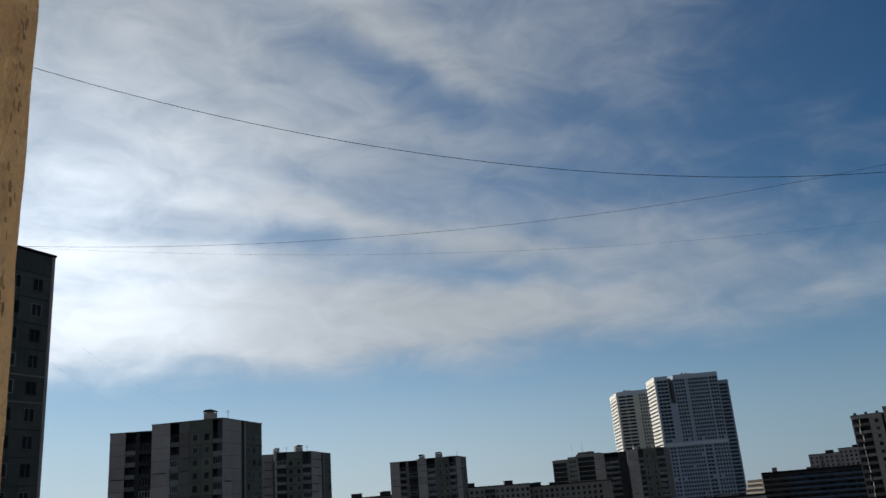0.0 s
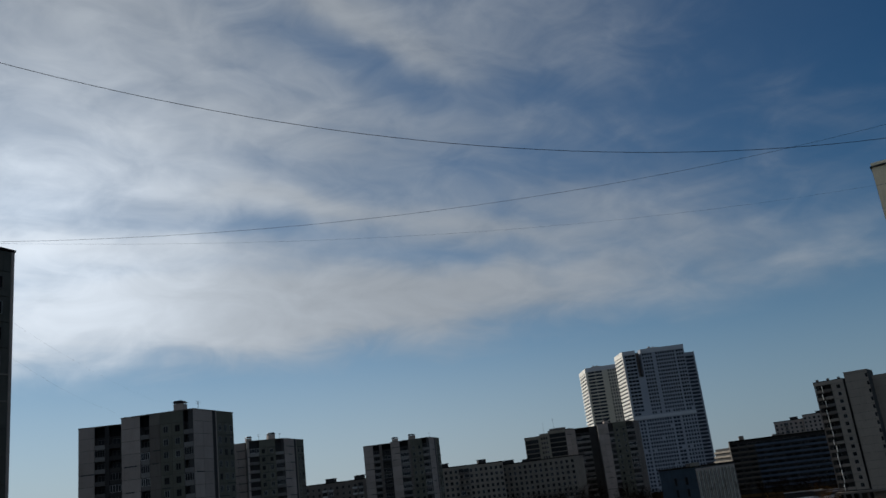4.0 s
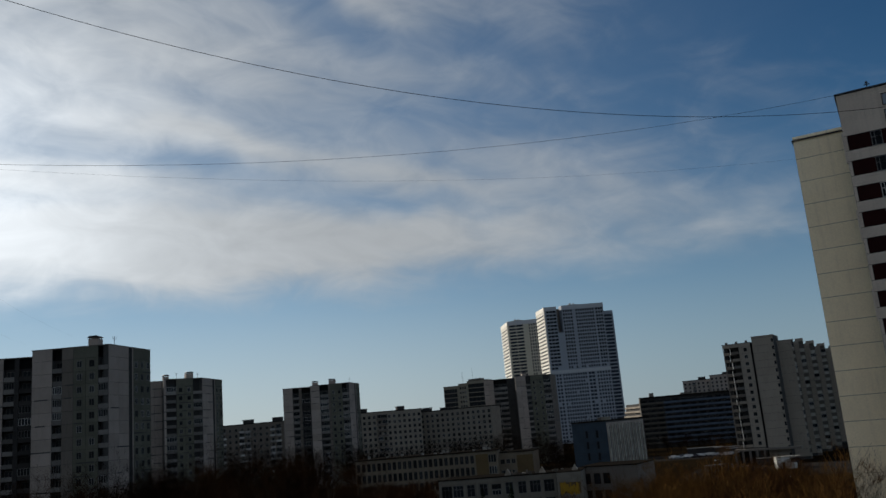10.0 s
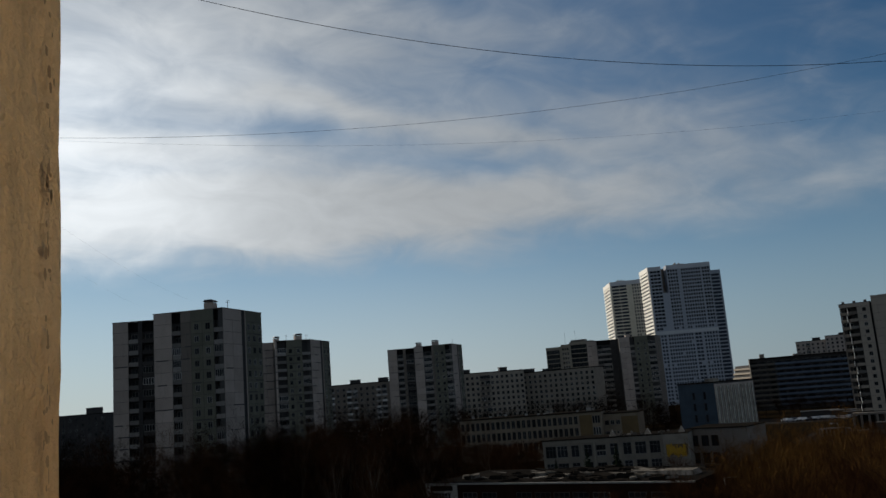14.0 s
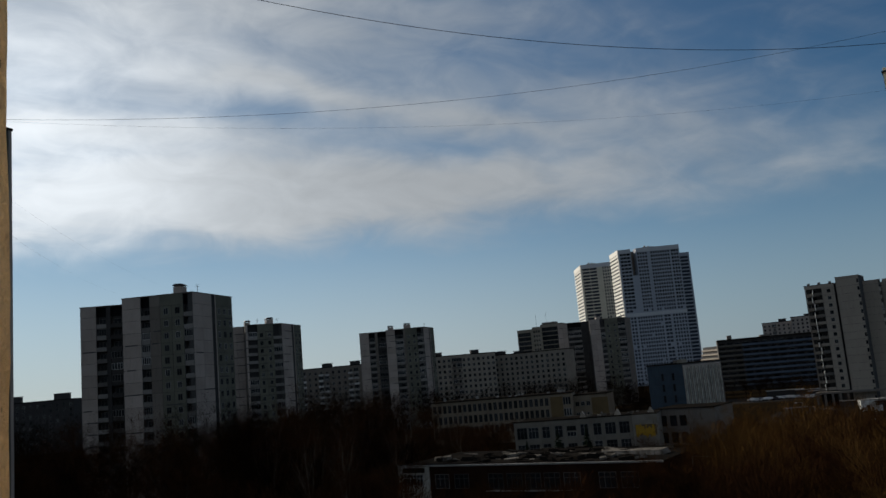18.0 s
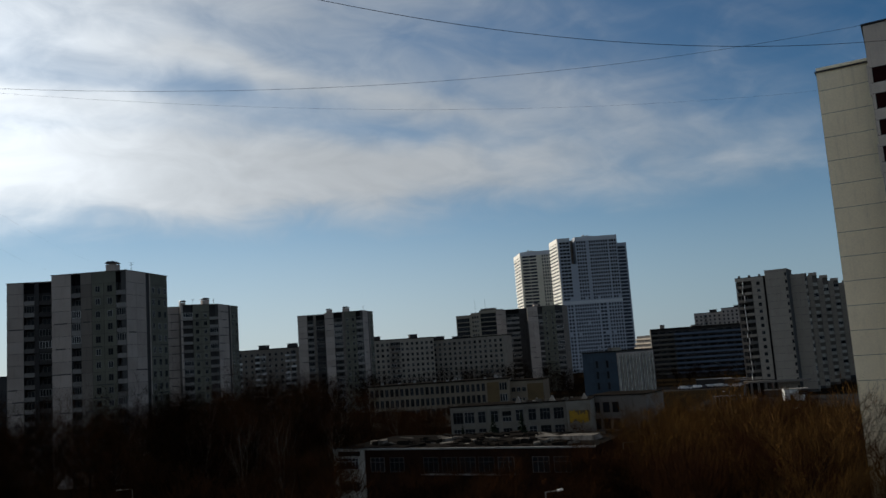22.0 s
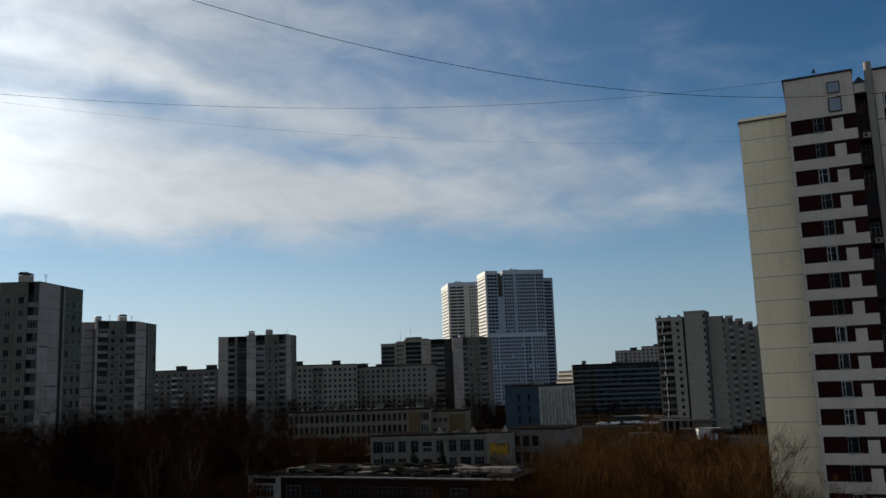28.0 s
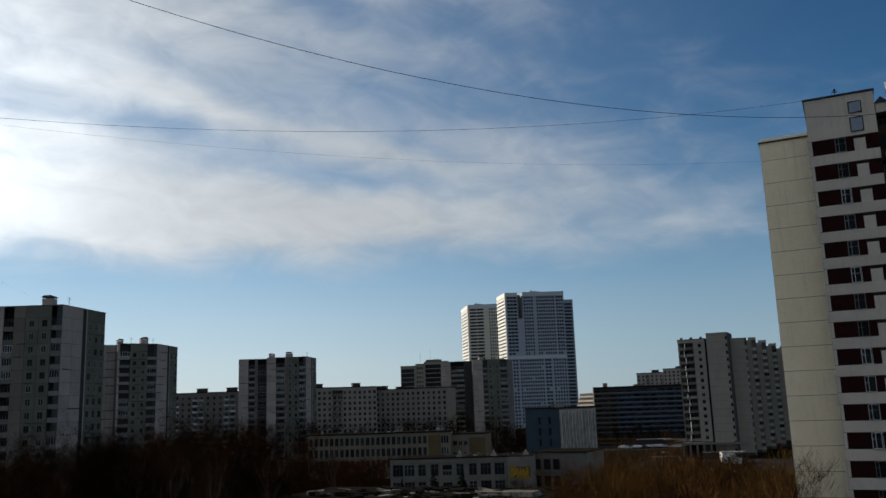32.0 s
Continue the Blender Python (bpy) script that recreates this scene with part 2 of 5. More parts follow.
offwhite = material("off_white_siding", (0.58, 0.49, 0.41), 0.7, (0.44, 0.37, 0.31), 0.35, 6, 0.5, per_piece=0.06, streaks=0.3)
red_panel = material("dark_red_panel", (0.022, 0.0034, 0.0032), 0.85, (0.013, 0.0024, 0.0022), 0.8, 8, 0.6, per_piece=0.2, spec=0.12)
brown_rail = material("brown_rail", (0.028, 0.016, 0.012), 0.8, per_piece=0.2, spec=0.1)
# one white cladding twice: shade in the front's colour, sun in the flank's
tower_shaded = material("shaded_white_cladding", (0.265, 0.292, 0.335), 0.7, (0.23, 0.253, 0.29), 0.1, 3, 0.5, per_piece=0.1)
tower_sunlit = material("sunlit_white_cladding", (0.76, 0.735, 0.66), 0.6, (0.64, 0.62, 0.56), 0.1, 3, 0.5)
tower_band = material("tower_window_band", (0.030, 0.036, 0.050), 0.4, spec=0.12, bump=0, per_piece=0.4)
plaster_white = material("white_plaster", (0.205, 0.188, 0.158), 0.9, (0.12, 0.11, 0.094), 0.3, 8, 0.6, streaks=0.35)
school_wall = material("yellowish_plaster", (0.20, 0.165, 0.122), 0.9, (0.14, 0.116, 0.088), 0.3, 8, 0.6, streaks=0.3)
ochre = material("ochre_plaster", (0.125, 0.088, 0.044), 0.9, (0.09, 0.064, 0.034), 0.4, 8, 0.6)
mural_yellow = material("yellow_paint", (0.34, 0.20, 0.02), 0.8, (0.20, 0.12, 0.03), 1.6, 8, 0.6)
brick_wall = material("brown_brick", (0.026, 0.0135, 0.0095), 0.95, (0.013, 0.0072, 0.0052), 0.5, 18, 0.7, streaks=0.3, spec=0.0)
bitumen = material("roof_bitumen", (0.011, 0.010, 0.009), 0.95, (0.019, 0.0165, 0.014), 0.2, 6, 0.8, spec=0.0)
roof_edge = material("galvanised_edge", (0.26, 0.25, 0.235), 0.6, (0.16, 0.15, 0.135), 0.5, 10, 0.6, metal=0.3)
scrap = material("weathered_roofing_scrap", (0.17, 0.155, 0.135), 0.9, (0.03, 0.026, 0.021), 0.7, 8, 0.9, per_piece=0.8, spec=0.0)
frame_white = material("white_window_frame", (0.30, 0.30, 0.295), 0.5, (0.2, 0.2, 0.195), 2, 20, 0.4, per_piece=1.3)
frame_dull = material("weathered_window_frame", (0.17, 0.17, 0.165), 0.6, (0.10, 0.10, 0.095), 2, 20, 0.5, per_piece=1.5)
glass = material("window_glass", (0.013, 0.015, 0.018), 0.15, (0.022, 0.024, 0.027), 0.4, 3, 0.8, bump=0, spec=0.04, per_piece=0.9)
# near-black that stands for the unlit inside of openings
opening_shade = material("painted_opening_shade", (0.009, 0.009, 0.010), 0.95, bump=0)
metal_dark = material("dark_metal", (0.04, 0.04, 0.045), 0.5, metal=0.6)
cable_black = material("black_cable", (0.014, 0.014, 0.016), 0.8, bump=0, spec=0.03)
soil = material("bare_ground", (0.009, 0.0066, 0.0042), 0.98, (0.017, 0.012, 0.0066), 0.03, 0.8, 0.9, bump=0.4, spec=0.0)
asphalt = material("asphalt", (0.022, 0.021, 0.02), 0.95, (0.034, 0.032, 0.03), 0.1, 3, 0.6, spec=0.0)
jamb_paint = material("tan_painted_plaster", (0.93, 0.66, 0.36), 0.85, (0.74, 0.48, 0.24), 5.0, 60, 0.8, bump=0.8, streaks=0.55, run=9.0)
# bright so that the unseen room bounces light onto the window jamb
room_paint = material("room_plaster", (0.82, 0.79, 0.73), 0.9)
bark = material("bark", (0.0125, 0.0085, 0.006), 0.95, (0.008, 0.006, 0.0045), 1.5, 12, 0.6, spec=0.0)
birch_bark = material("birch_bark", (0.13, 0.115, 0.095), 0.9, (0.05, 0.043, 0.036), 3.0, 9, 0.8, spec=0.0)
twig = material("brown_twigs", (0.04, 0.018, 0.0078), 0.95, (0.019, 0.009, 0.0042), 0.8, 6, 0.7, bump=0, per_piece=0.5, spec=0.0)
# brown twigs with the low sun put into their colour
twig_sunlit = material("sunlit_ochre_twigs", (0.100, 0.053, 0.0165), 0.95, (0.042, 0.0215, 0.0072), 0.8, 6, 0.7, bump=0, per_piece=0.5, spec=0.0)
# brown twigs with shade put into their colour
twig_dark_shaded = material("dark_shaded_twigs", (0.0085, 0.0046, 0.0027), 0.95, (0.005, 0.003, 0.002), 0.8, 6, 0.7, bump=0, per_piece=0.5, spec=0.0)
needles = material("spruce_needles", (0.011, 0.017, 0.010), 0.9, (0.007, 0.011, 0.007), 1.0, 8, 0.6, bump=0, spec=0.0)
light_paint = material("white_paint", (0.75, 0.75, 0.72), 0.6, (0.5, 0.5, 0.48), 0.6, 8, 0.5)
brown_paint = material("brown_dirt", (0.5, 0.33, 0.18), 0.9, (0.34, 0.21, 0.11), 30, 80, 0.7)

school_pale = material("greyed_yellow_panel", (0.225, 0.205, 0.165), 0.9, (0.17, 0.155, 0.125), 0.25, 9, 0.6, streaks=0.3)
gallery_grey = material("brownish_dark_panel", (0.105, 0.098, 0.086), 0.9, (0.07, 0.065, 0.058), 0.3, 9, 0.6, streaks=0.3)
neighbour_panel = material("dark_grey_green_panel", (0.078, 0.08, 0.07), 0.9, (0.05, 0.052, 0.046), 0.4, 9, 0.7, per_piece=0.2, streaks=0.4)
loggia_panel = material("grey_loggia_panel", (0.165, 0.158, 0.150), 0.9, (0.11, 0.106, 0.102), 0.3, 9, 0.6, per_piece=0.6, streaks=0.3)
hatch_grey = material("bluish_grey_hatch", (0.27, 0.30, 0.35), 0.6, (0.2, 0.225, 0.26), 1.5, 10, 0.5)
pier_panel = material("weathered_beige_panel", (0.34, 0.29, 0.235), 0.8, (0.22, 0.19, 0.155), 0.8, 8, 0.7, per_piece=0.2, streaks=0.4)
panel_warm = material("brownish_grey_panel", (0.29, 0.252, 0.21), 0.9, (0.25, 0.217, 0.182), 0.25, 9, 0.6, per_piece=0.06, streaks=0.3)
frame_dark = material("old_grey_and_shaded_frame", (0.105, 0.10, 0.093), 0.7, (0.05, 0.047, 0.044), 2, 20, 0.5, per_piece=1.2)
# loggia panel copy with the deep loggias' shade put into its colour
loggia_deep_shade = material("shaded_loggia_panel", (0.05, 0.048, 0.047), 0.9, (0.035, 0.034, 0.034), 0.3, 9, 0.6, per_piece=0.6)
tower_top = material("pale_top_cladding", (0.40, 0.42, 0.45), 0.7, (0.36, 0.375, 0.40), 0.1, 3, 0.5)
# low sun put into the colour of the twin tower's front
sunlit_cream_cladding = material("sunlit_cream_cladding", (0.46, 0.44, 0.37), 0.7, (0.36, 0.345, 0.29), 0.1, 3, 0.5)
corner_render = material("pale_corner_render", (0.42, 0.40, 0.35), 0.9, (0.2, 0.19, 0.165), 0.5, 8, 0.8, streaks=0.4)

# ---- building blocks ----
def box(bm, x0, x1, y0, y1, z0, z1, slot=0, m=None):
    vs = [bm.verts.new((x, y, z)) for z in (z0, z1) for y in (y0, y1) for x in (x0, x1)]
    if m is not None:
        for v in vs:
            v.co = m @ v.co
    for ids in ((0, 2, 3, 1), (4, 5, 7, 6), (0, 1, 5, 4), (2, 6, 7, 3), (0, 4, 6, 2), (1, 3, 7, 5)):
        bm.faces.new([vs[i] for i in ids]).material_index = slot
    return vs


def prism(bm, poly, z0, z1, slot=0):
    """An upright block over a ground plan given counter-clockwise."""
    low = [bm.verts.new((x, y, z0)) for x, y in poly]
    top = [bm.verts.new((x, y, z1)) for x, y in poly]
    n = len(poly)
    for i in range(n):
        bm.faces.new((low[i], low[(i + 1) % n], top[(i + 1) % n], top[i])).material_index = slot
    bm.faces.new(top).material_index = slot
    bm.faces.new(low[::-1]).material_index = slot


def mesh_of(name, bm, *mats):
    me = bpy.data.meshes.new(name)
    bm.normal_update()
    bm.to_mesh(me)
    bm.free()
    for m in mats:
        me.materials.append(m)
    return me


def part(name, bm, mat, parent=None, label="", at=None):
    """ONE mesh object from a bmesh (or a ready mesh) under a thing or a part."""
    me = bm if isinstance(bm, bpy.types.Mesh) else mesh_of(name, bm, *(mat if isinstance(mat, (list, tuple)) else [mat]))
    ob = new(name, me)
    if parent is not None:
        ob.parent = parent
    if at is not None:
        ob.matrix_basis = at
    return tagged(ob, label)


def thing(name, m, label, category, group="", kind=""):
    ob = new(name)
    ob.matrix_basis = m
    ob.empty_display_size = 0.5
    return tagged(ob, label, category, group, kind)


def on_wall(a, b):
    """The pose of a wall that runs on the ground from a to b as seen from the front: x along it, y into the building, z up."""
    d = (b - a).normalized()
    z = Vector((0, 0, 1))
    y = z.cross(d)
    m = Matrix((d, y, z)).transposed().to_4x4()
    m.translation = a
    return m


MESHES = {}


def shared(key, maker):
    if key not in MESHES:
        MESHES[key] = maker()
    return MESHES[key]


def panel_mesh(w, h, t, mat, ribs=0):
    def make():
        bm = bmesh.new()
        g = 0.05
        if ribs:
            step = (h - g) / ribs
            line = [(0.0, g / 2)]
            for i in range(ribs):
                z = g / 2 + i * step
                line += [(-t, z + 0.004), (-t * 0.55, z + step)]
            line.append((0.0, h - g / 2 + 0.004))
            a = [bm.verts.new((g / 2, y, z)) for y, z in line]
            b = [bm.verts.new((w - g / 2, y, z)) for y, z in line]
            for q in range(len(line) - 1):
                bm.faces.new((a[q], b[q], b[q + 1], a[q + 1]))
            bm.faces.new(a)
            bm.faces.new(b[::-1])
        else:
            vs = box(bm, g / 2, w - g / 2, -t, 0, g / 2, h - g / 2)
            for v in vs:
                if v.co.y < -t / 2:
                    v.co.x += 0.02 if v.co.x < w / 2 else -0.02
                    v.co.z += 0.02 if v.co.z < h / 2 else -0.02
        return mesh_of("panel", bm, mat)
    return shared(("panel", round(w, 3), round(h, 3), t, mat.name, ribs), make)


def plate_mesh(name, xs, zs, panes, y_front, y_back, mats, y_wall=0.0):
    """A frame as one piece: a plate on the grid xs, zs whose cells named in panes are set back as glass."""
    bm = bmesh.new()
    grid = [[bm.verts.new((x, y_front, z)) for z in zs] for x in xs]
    for i in range(len(xs) - 1):
        for j in range(len(zs) - 1):
            c = (grid[i][j], grid[i + 1][j], grid[i + 1][j + 1], grid[i][j + 1])
            if (i, j) in panes:
                back = [bm.verts.new((v.co.x, y_back, v.co.z)) for v in c]
                for q in range(4):
                    bm.faces.new((c[q], c[(q + 1) % 4], back[(q + 1) % 4], back[q]))
                bm.faces.new(back).material_index = 1
            else:
                bm.faces.new(c)
    rim = [grid[i][0] for i in range(len(xs))] + [grid[-1][j] for j in range(1, len(zs))]
    rim += [grid[i][-1] for i in range(len(xs) - 2, -1, -1)] + [grid[0][j] for j in range(len(zs) - 2, 0, -1)]
    foot = [bm.verts.new((v.co.x, y_wall, v.co.z)) for v in rim]
    for q in range(len(rim)):
        bm.faces.new((rim[(q + 1) % len(rim)], rim[q], foot[q], foot[(q + 1) % len(rim)]))
    return mesh_of(name, bm, *mats)


def window_mesh(w, h, bars=1, f=0.065, mat=None, cross=False):
    """A casement: frame proud of the wall, panes set back in it."""
    mat = mat or frame_dull

    def make():
        xs = [-w / 2, -w / 2 + f]
        for i in range(bars):
            x = -w / 2 + w * (i + 1) / (bars + 1)
            xs += [x - f * 0.45, x + f * 0.45]
        xs += [w / 2 - f, w / 2]
        zs = [0, f, h * 0.66, h * 0.66 + f, h - f, h] if cross else [0, f, h - f, h]
        panes = [(i, j) for i in range(1, len(xs) - 1, 2) for j in range(1, len(zs) - 1, 2)]
        return plate_mesh("window", xs, zs, set(panes), -0.09, -0.02, (mat, glass))
    return shared(("win", round(w, 2), round(h, 2), bars, f, mat.name, cross), make)


def balcony_mesh(w, deep, h, mat, rail=1.0):
    def make():
        bm = bmesh.new()
        box(bm, 0, w, -deep, 0, 0, 0.14)
        box(bm, 0, w, -deep, -deep + 0.07, 0.14, rail)
        box(bm, 0, 0.07, -deep + 0.07, 0, 0.14, rail)
        box(bm, w - 0.07, w, -deep + 0.07, 0, 0.14, rail)
        return mesh_of("balcony", bm, mat)
    return shared(("balc", round(w, 2), deep, h, mat.name, rail), make)


def glazing_mesh(w, h, n=4, mat=None):
    mat = mat or frame_white

    def make():
        f = 0.08
        xs = [0, f]
        for i in range(1, n):
            xs += [w * i / n - f / 2, w * i / n + f / 2]
        xs += [w - f, w]
        zs = [0, f, h - f, h]
        panes = {(i, 1) for i in range(1, len(xs) - 1, 2)}
        return plate_mesh("glazing", xs, zs, panes, 0.0, 0.05, (mat, glass), 0.06)
    return shared(("glaz", round(w, 2), round(h, 2), n, mat.name), make)


def panel_wall(parent, m, x0, x1, z0, floors, fh, mat, cols=(), width=3.2, ribs=0, t=0.06):
    """A wall of storey-high panels from x0 to x1 on the wall pose m; cols: (x, w, h, sill, bars) window columns."""
    n = max(1, round((x1 - x0) / width))
    w = (x1 - x0) / n
    me = panel_mesh(w, fh, t, mat, ribs)
    for f in range(floors):
        for i in range(n):
            part("panel", me, None, parent, at=m @ Matrix.Translation((x0 + i * w, 0, z0 + f * fh)))
    for x, ww, hh, sill, bars in cols:
        wm = window_mesh(ww, hh, bars)
        for f in range(floors):
            part("window", wm, None, parent, at=m @ Matrix.Translation((x, -t, z0 + f * fh + sill)))


def balcony_stack(parent, m, x0, x1, z0, floors, fh, mat, deep=1.1, seed=0, glazed=0.4, y=0.0):
    rnd = random.Random(seed)
    me = balcony_mesh(x1 - x0, deep, fh, mat)
    gl = glazing_mesh(x1 - x0, fh - 1.16)
    # loggia shade put into the darker frames of these back windows
    wm = window_mesh(min(1.9, (x1 - x0) * 0.7), 1.5, 1, mat=frame_dark)
    for f in range(floors):
        z = z0 + f * fh
        b = part("balcony", me, None, parent, at=m @ Matrix.Translation((x0, y, z)))
        if rnd.random() < glazed:
            part("glazing", gl, None, b, at=Matrix.Translation((0, -deep, 1.02)))
        part("window", wm, None, parent, at=m @ Matrix.Translation(((x0 + x1) / 2, y, z + 0.75)))


def solid(parent, name, m, x0, x1, y0, y1, z0, z1, mat, label=""):
    bm = bmesh.new()
    box(bm, x0, x1, y0, y1, z0, z1, m=m)
    return part(name, bm, mat, parent, label)


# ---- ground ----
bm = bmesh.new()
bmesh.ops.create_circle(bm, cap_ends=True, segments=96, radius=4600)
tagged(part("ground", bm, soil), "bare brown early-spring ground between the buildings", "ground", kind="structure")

# ---- panel towers of sixteen storeys ----
TOWER_H, FLOOR_H, FLOORS = 45.5, 2.72, 16


def wall_run(root, m, length, segs, z0, floors, fh, top, seed, deep=1.2, balc_mat=None, patched=0.18):
    """Segments along one wall: (kind, share, material). b: loggias, w: windows in columns, p: plain panels."""
    total = sum(s[1] for s in segs)
    x = 0.0
    for i, (kind, share, mat) in enumerate(segs):
        w = length * share / total
        if kind == "b":
            balcony_stack(root, m, x + 0.05, x + w - 0.05, z0, floors, fh, balc_mat or mat, deep, seed + i, 0.45, y=deep)
            solid(root, "lintel", m, x, x + w, 0.1, deep, top - 0.08, top, concrete)
            # black sheets put the shade into the attic openings
            solid(root, "attic_opening", m, x + 0.02, x + w - 0.02, deep - 0.05, deep + 0.02, z0 + floors * fh + 0.1, top - 0.1, opening_shade)
            solid(root, "attic_side", m, x + 0.01, x + 0.06, 0.05, deep - 0.06, z0 + floors * fh + 0.1, top - 0.1, opening_shade)
            solid(root, "attic_side", m, x + w - 0.06, x + w - 0.01, 0.05, deep - 0.06, z0 + floors * fh + 0.1, top - 0.1, opening_shade)
        elif kind == "s":
            # a narrow set-back strip of stair windows beside a pale fin
            solid(root, "wall", m, x, x + w, 0.45, deep, 0, top, joint)
            back = m @ Matrix.Translation((0, 0.45, 0))
            panel_wall(root, back, x, x + w - 0.3, z0, floors, fh, mat)
            for f in range(floors):
                solid(root, "stair_window", back, x + 0.2, x + w - 0.55, -0.11, -0.05, z0 + f * fh + 0.9, z0 + f * fh + 2.2, glass)
            solid(root, "fin", m, x + w - 0.3, x + w, -0.12, 0.44, 0, top, concrete_pale)
        else:
            solid(root, "wall", m, x, x + w, 0.0, deep, 0, top, joint)
            cols = []
            if kind == "w":
                n = max(1, int(w // 2.4))
                cols = [(x + w * (j + 0.5) / n, 1.1, 1.4, 0.8, 1) for j in range(n)]
            panel_wall(root, m, x, x + w, z0, floors, fh, mat, cols)
            rnd = random.Random(seed * 31 + i)
            for f in range(1, floors + 1):
                if rnd.random() < patched:
                    a = rnd.uniform(0, w * .6)
                    solid(root, "sealed_joint", m, x + a, x + min(w, a + rnd.uniform(.8, w)), -0.075, -0.055, z0 + f * fh - .13, z0 + f * fh + .13, joint)
            hh = top - z0 - floors * fh
            if hh > 0.3:
                part("panel", panel_mesh(w, hh, 0.06, mat), None, root, at=m @ Matrix.Translation((x, 0, z0 + floors * fh)))
        x += w


def roof_clutter(root, seed, places, z):
    rnd = random.Random(seed)
    for i, (x, y, w, h) in enumerate(places):
        bm = bmesh.new()
        box(bm, x - w / 2, x + w / 2, y - w / 2, y + w / 2, z, z + h)
        part("lift_head", bm, concrete_pale, root)
        bm = bmesh.new()
        e, r = w / 2 + 0.22, z + h + 0.28
        ends = [[bm.verts.new((x + dx, y + dy, zz)) for dx, zz in ((-e, r), (e, r), (e * 0.55, r + 0.42), (-e * 0.55, r + 0.42))] for dy in (-e, e)]
        bm.faces.new(ends[0])
        bm.faces.new(ends[1][::-1])
        for q in range(4):
            bm.faces.new((ends[0][(q + 1) % 4], ends[0][q], ends[1][q], ends[1][(q + 1) % 4]))
        for sx in (-1, 1):
            for sy in (-1, 1):
                box(bm, x + sx * w * 0.42 - 0.06, x + sx * w * 0.42 + 0.06, y + sy * w * 0.42 - 0.06, y + sy * w * 0.42 + 0.06, z + h, z + h + 0.3)
        part("vent_hood", bm, metal_dark, root)


def mast(root, x, y, z, h, bars=2):
    bm = bmesh.new()
    box(bm, x - 0.04, x + 0.04, y - 0.04, y + 0.04, z, z + h)
    for i in range(bars):
        zz = z + h * (0.75 + 0.2 * i)
        box(bm, x - 0.5, x + 0.5, y - 0.03, y + 0.03, zz, zz + 0.05)
    part("aerial", bm, metal_dark, root)


def panel_tower(label, p1, p2, p3, front, right, seed, height=TOWER_H, wing=None, patched=0.18, group="sixteen-storey panel towers", heads=()):
    """A tower whose front runs p1 to p2 and whose right flank runs p2 to p3; wing: a recessed section on its left."""
    m = on_wall(p1, p2)
    inv = m.inverted()
    root = thing("apartment_tower", m, label, "apartment building", group)
    a, b, c = inv @ p1, inv @ p2, inv @ p3
    d = c - (b - a)
    deep = 1.2
    fl = (b - a).length
    rm = on_wall(b, c)
    rl = (c - b).length
    u, v = Vector((1, 0, 0)), (c - b).normalized()
    ca, cb = a + v * deep, b + v * deep - u * (deep if any(s[0] == "b" for s in right) else 0.0)
    cc, cd = c - u * (deep if any(s[0] == "b" for s in right) else 0.0), d
    # core behind the loggias, their shade put into its dark colour
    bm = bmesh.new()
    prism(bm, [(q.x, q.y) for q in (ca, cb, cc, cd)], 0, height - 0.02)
    part("core", bm, concrete_dark_and_shade, root)
    z0 = height - 2.5 - FLOORS * FLOOR_H
    wall_run(root, Matrix.Identity(4), fl, front, z0, FLOORS, FLOOR_H, height, seed, patched=patched)
    wall_run(root, rm, rl, right, z0, FLOORS, FLOOR_H, height, seed + 50, patched=patched)
    bm = bmesh.new()
    prism(bm, [(q.x, q.y) for q in (a - u * .15 - v * .15, b + u * .15 - v * .15, c + u * .15 + v * .15, d - u * .15 + v * .15)], height, height + 0.13)
    part("roof", bm, concrete, root)
    for x, y, w, h in heads:
        roof_clutter(root, seed, [(x, y, w, h)], height + 0.13)
    mast(root, fl * 0.97, 4, height + 0.13, 2.0)
    mast(root, fl * 0.5, 9, height + 0.13, 2.6)
    if wing:
        w1, w2, segs = wing
        wa, wb = inv @ w1, inv @ w2
        wm = on_wall(wa, wb)
        wl = (wb - wa).length
        wall_run(root, wm, wl, segs, z0, FLOORS, FLOOR_H, height, seed + 90, patched=patched)
        # wing core, likewise coloured dark for the shade in its loggias
        bm = bmesh.new()
        box(bm, 0, wl, deep, 14, 0, height - 0.02, m=wm)
        part("core", bm, concrete_dark_and_shade, root)
        bm = bmesh.new()
        box(bm, -0.15, wl, -0.15, 14.1, height, height + 0.13, m=wm)
        part("roof", bm, concrete, root)
    return root


P, B_, W_, S_ = "p", "b", "w", "s"
panel_tower("grey and green concrete panel tower, sixteen storeys with loggias", spot(-18.98, 199.4), spot(-14.62, 192), spot(-12.12, 206.6),
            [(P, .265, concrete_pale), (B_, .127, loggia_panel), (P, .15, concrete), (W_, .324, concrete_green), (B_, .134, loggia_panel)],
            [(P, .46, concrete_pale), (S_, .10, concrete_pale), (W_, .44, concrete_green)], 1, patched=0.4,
            # recess shade of the wing put into its dark panel and last loggia
            wing=(spot(-21.46, 214), spot(-18.99, 211), [(P, .38, concrete_pale), (B_, .24, loggia_panel), (P, .10, concrete_dark_and_shade), (B_, .28, loggia_deep_shade)]),
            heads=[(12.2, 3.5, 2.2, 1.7)])
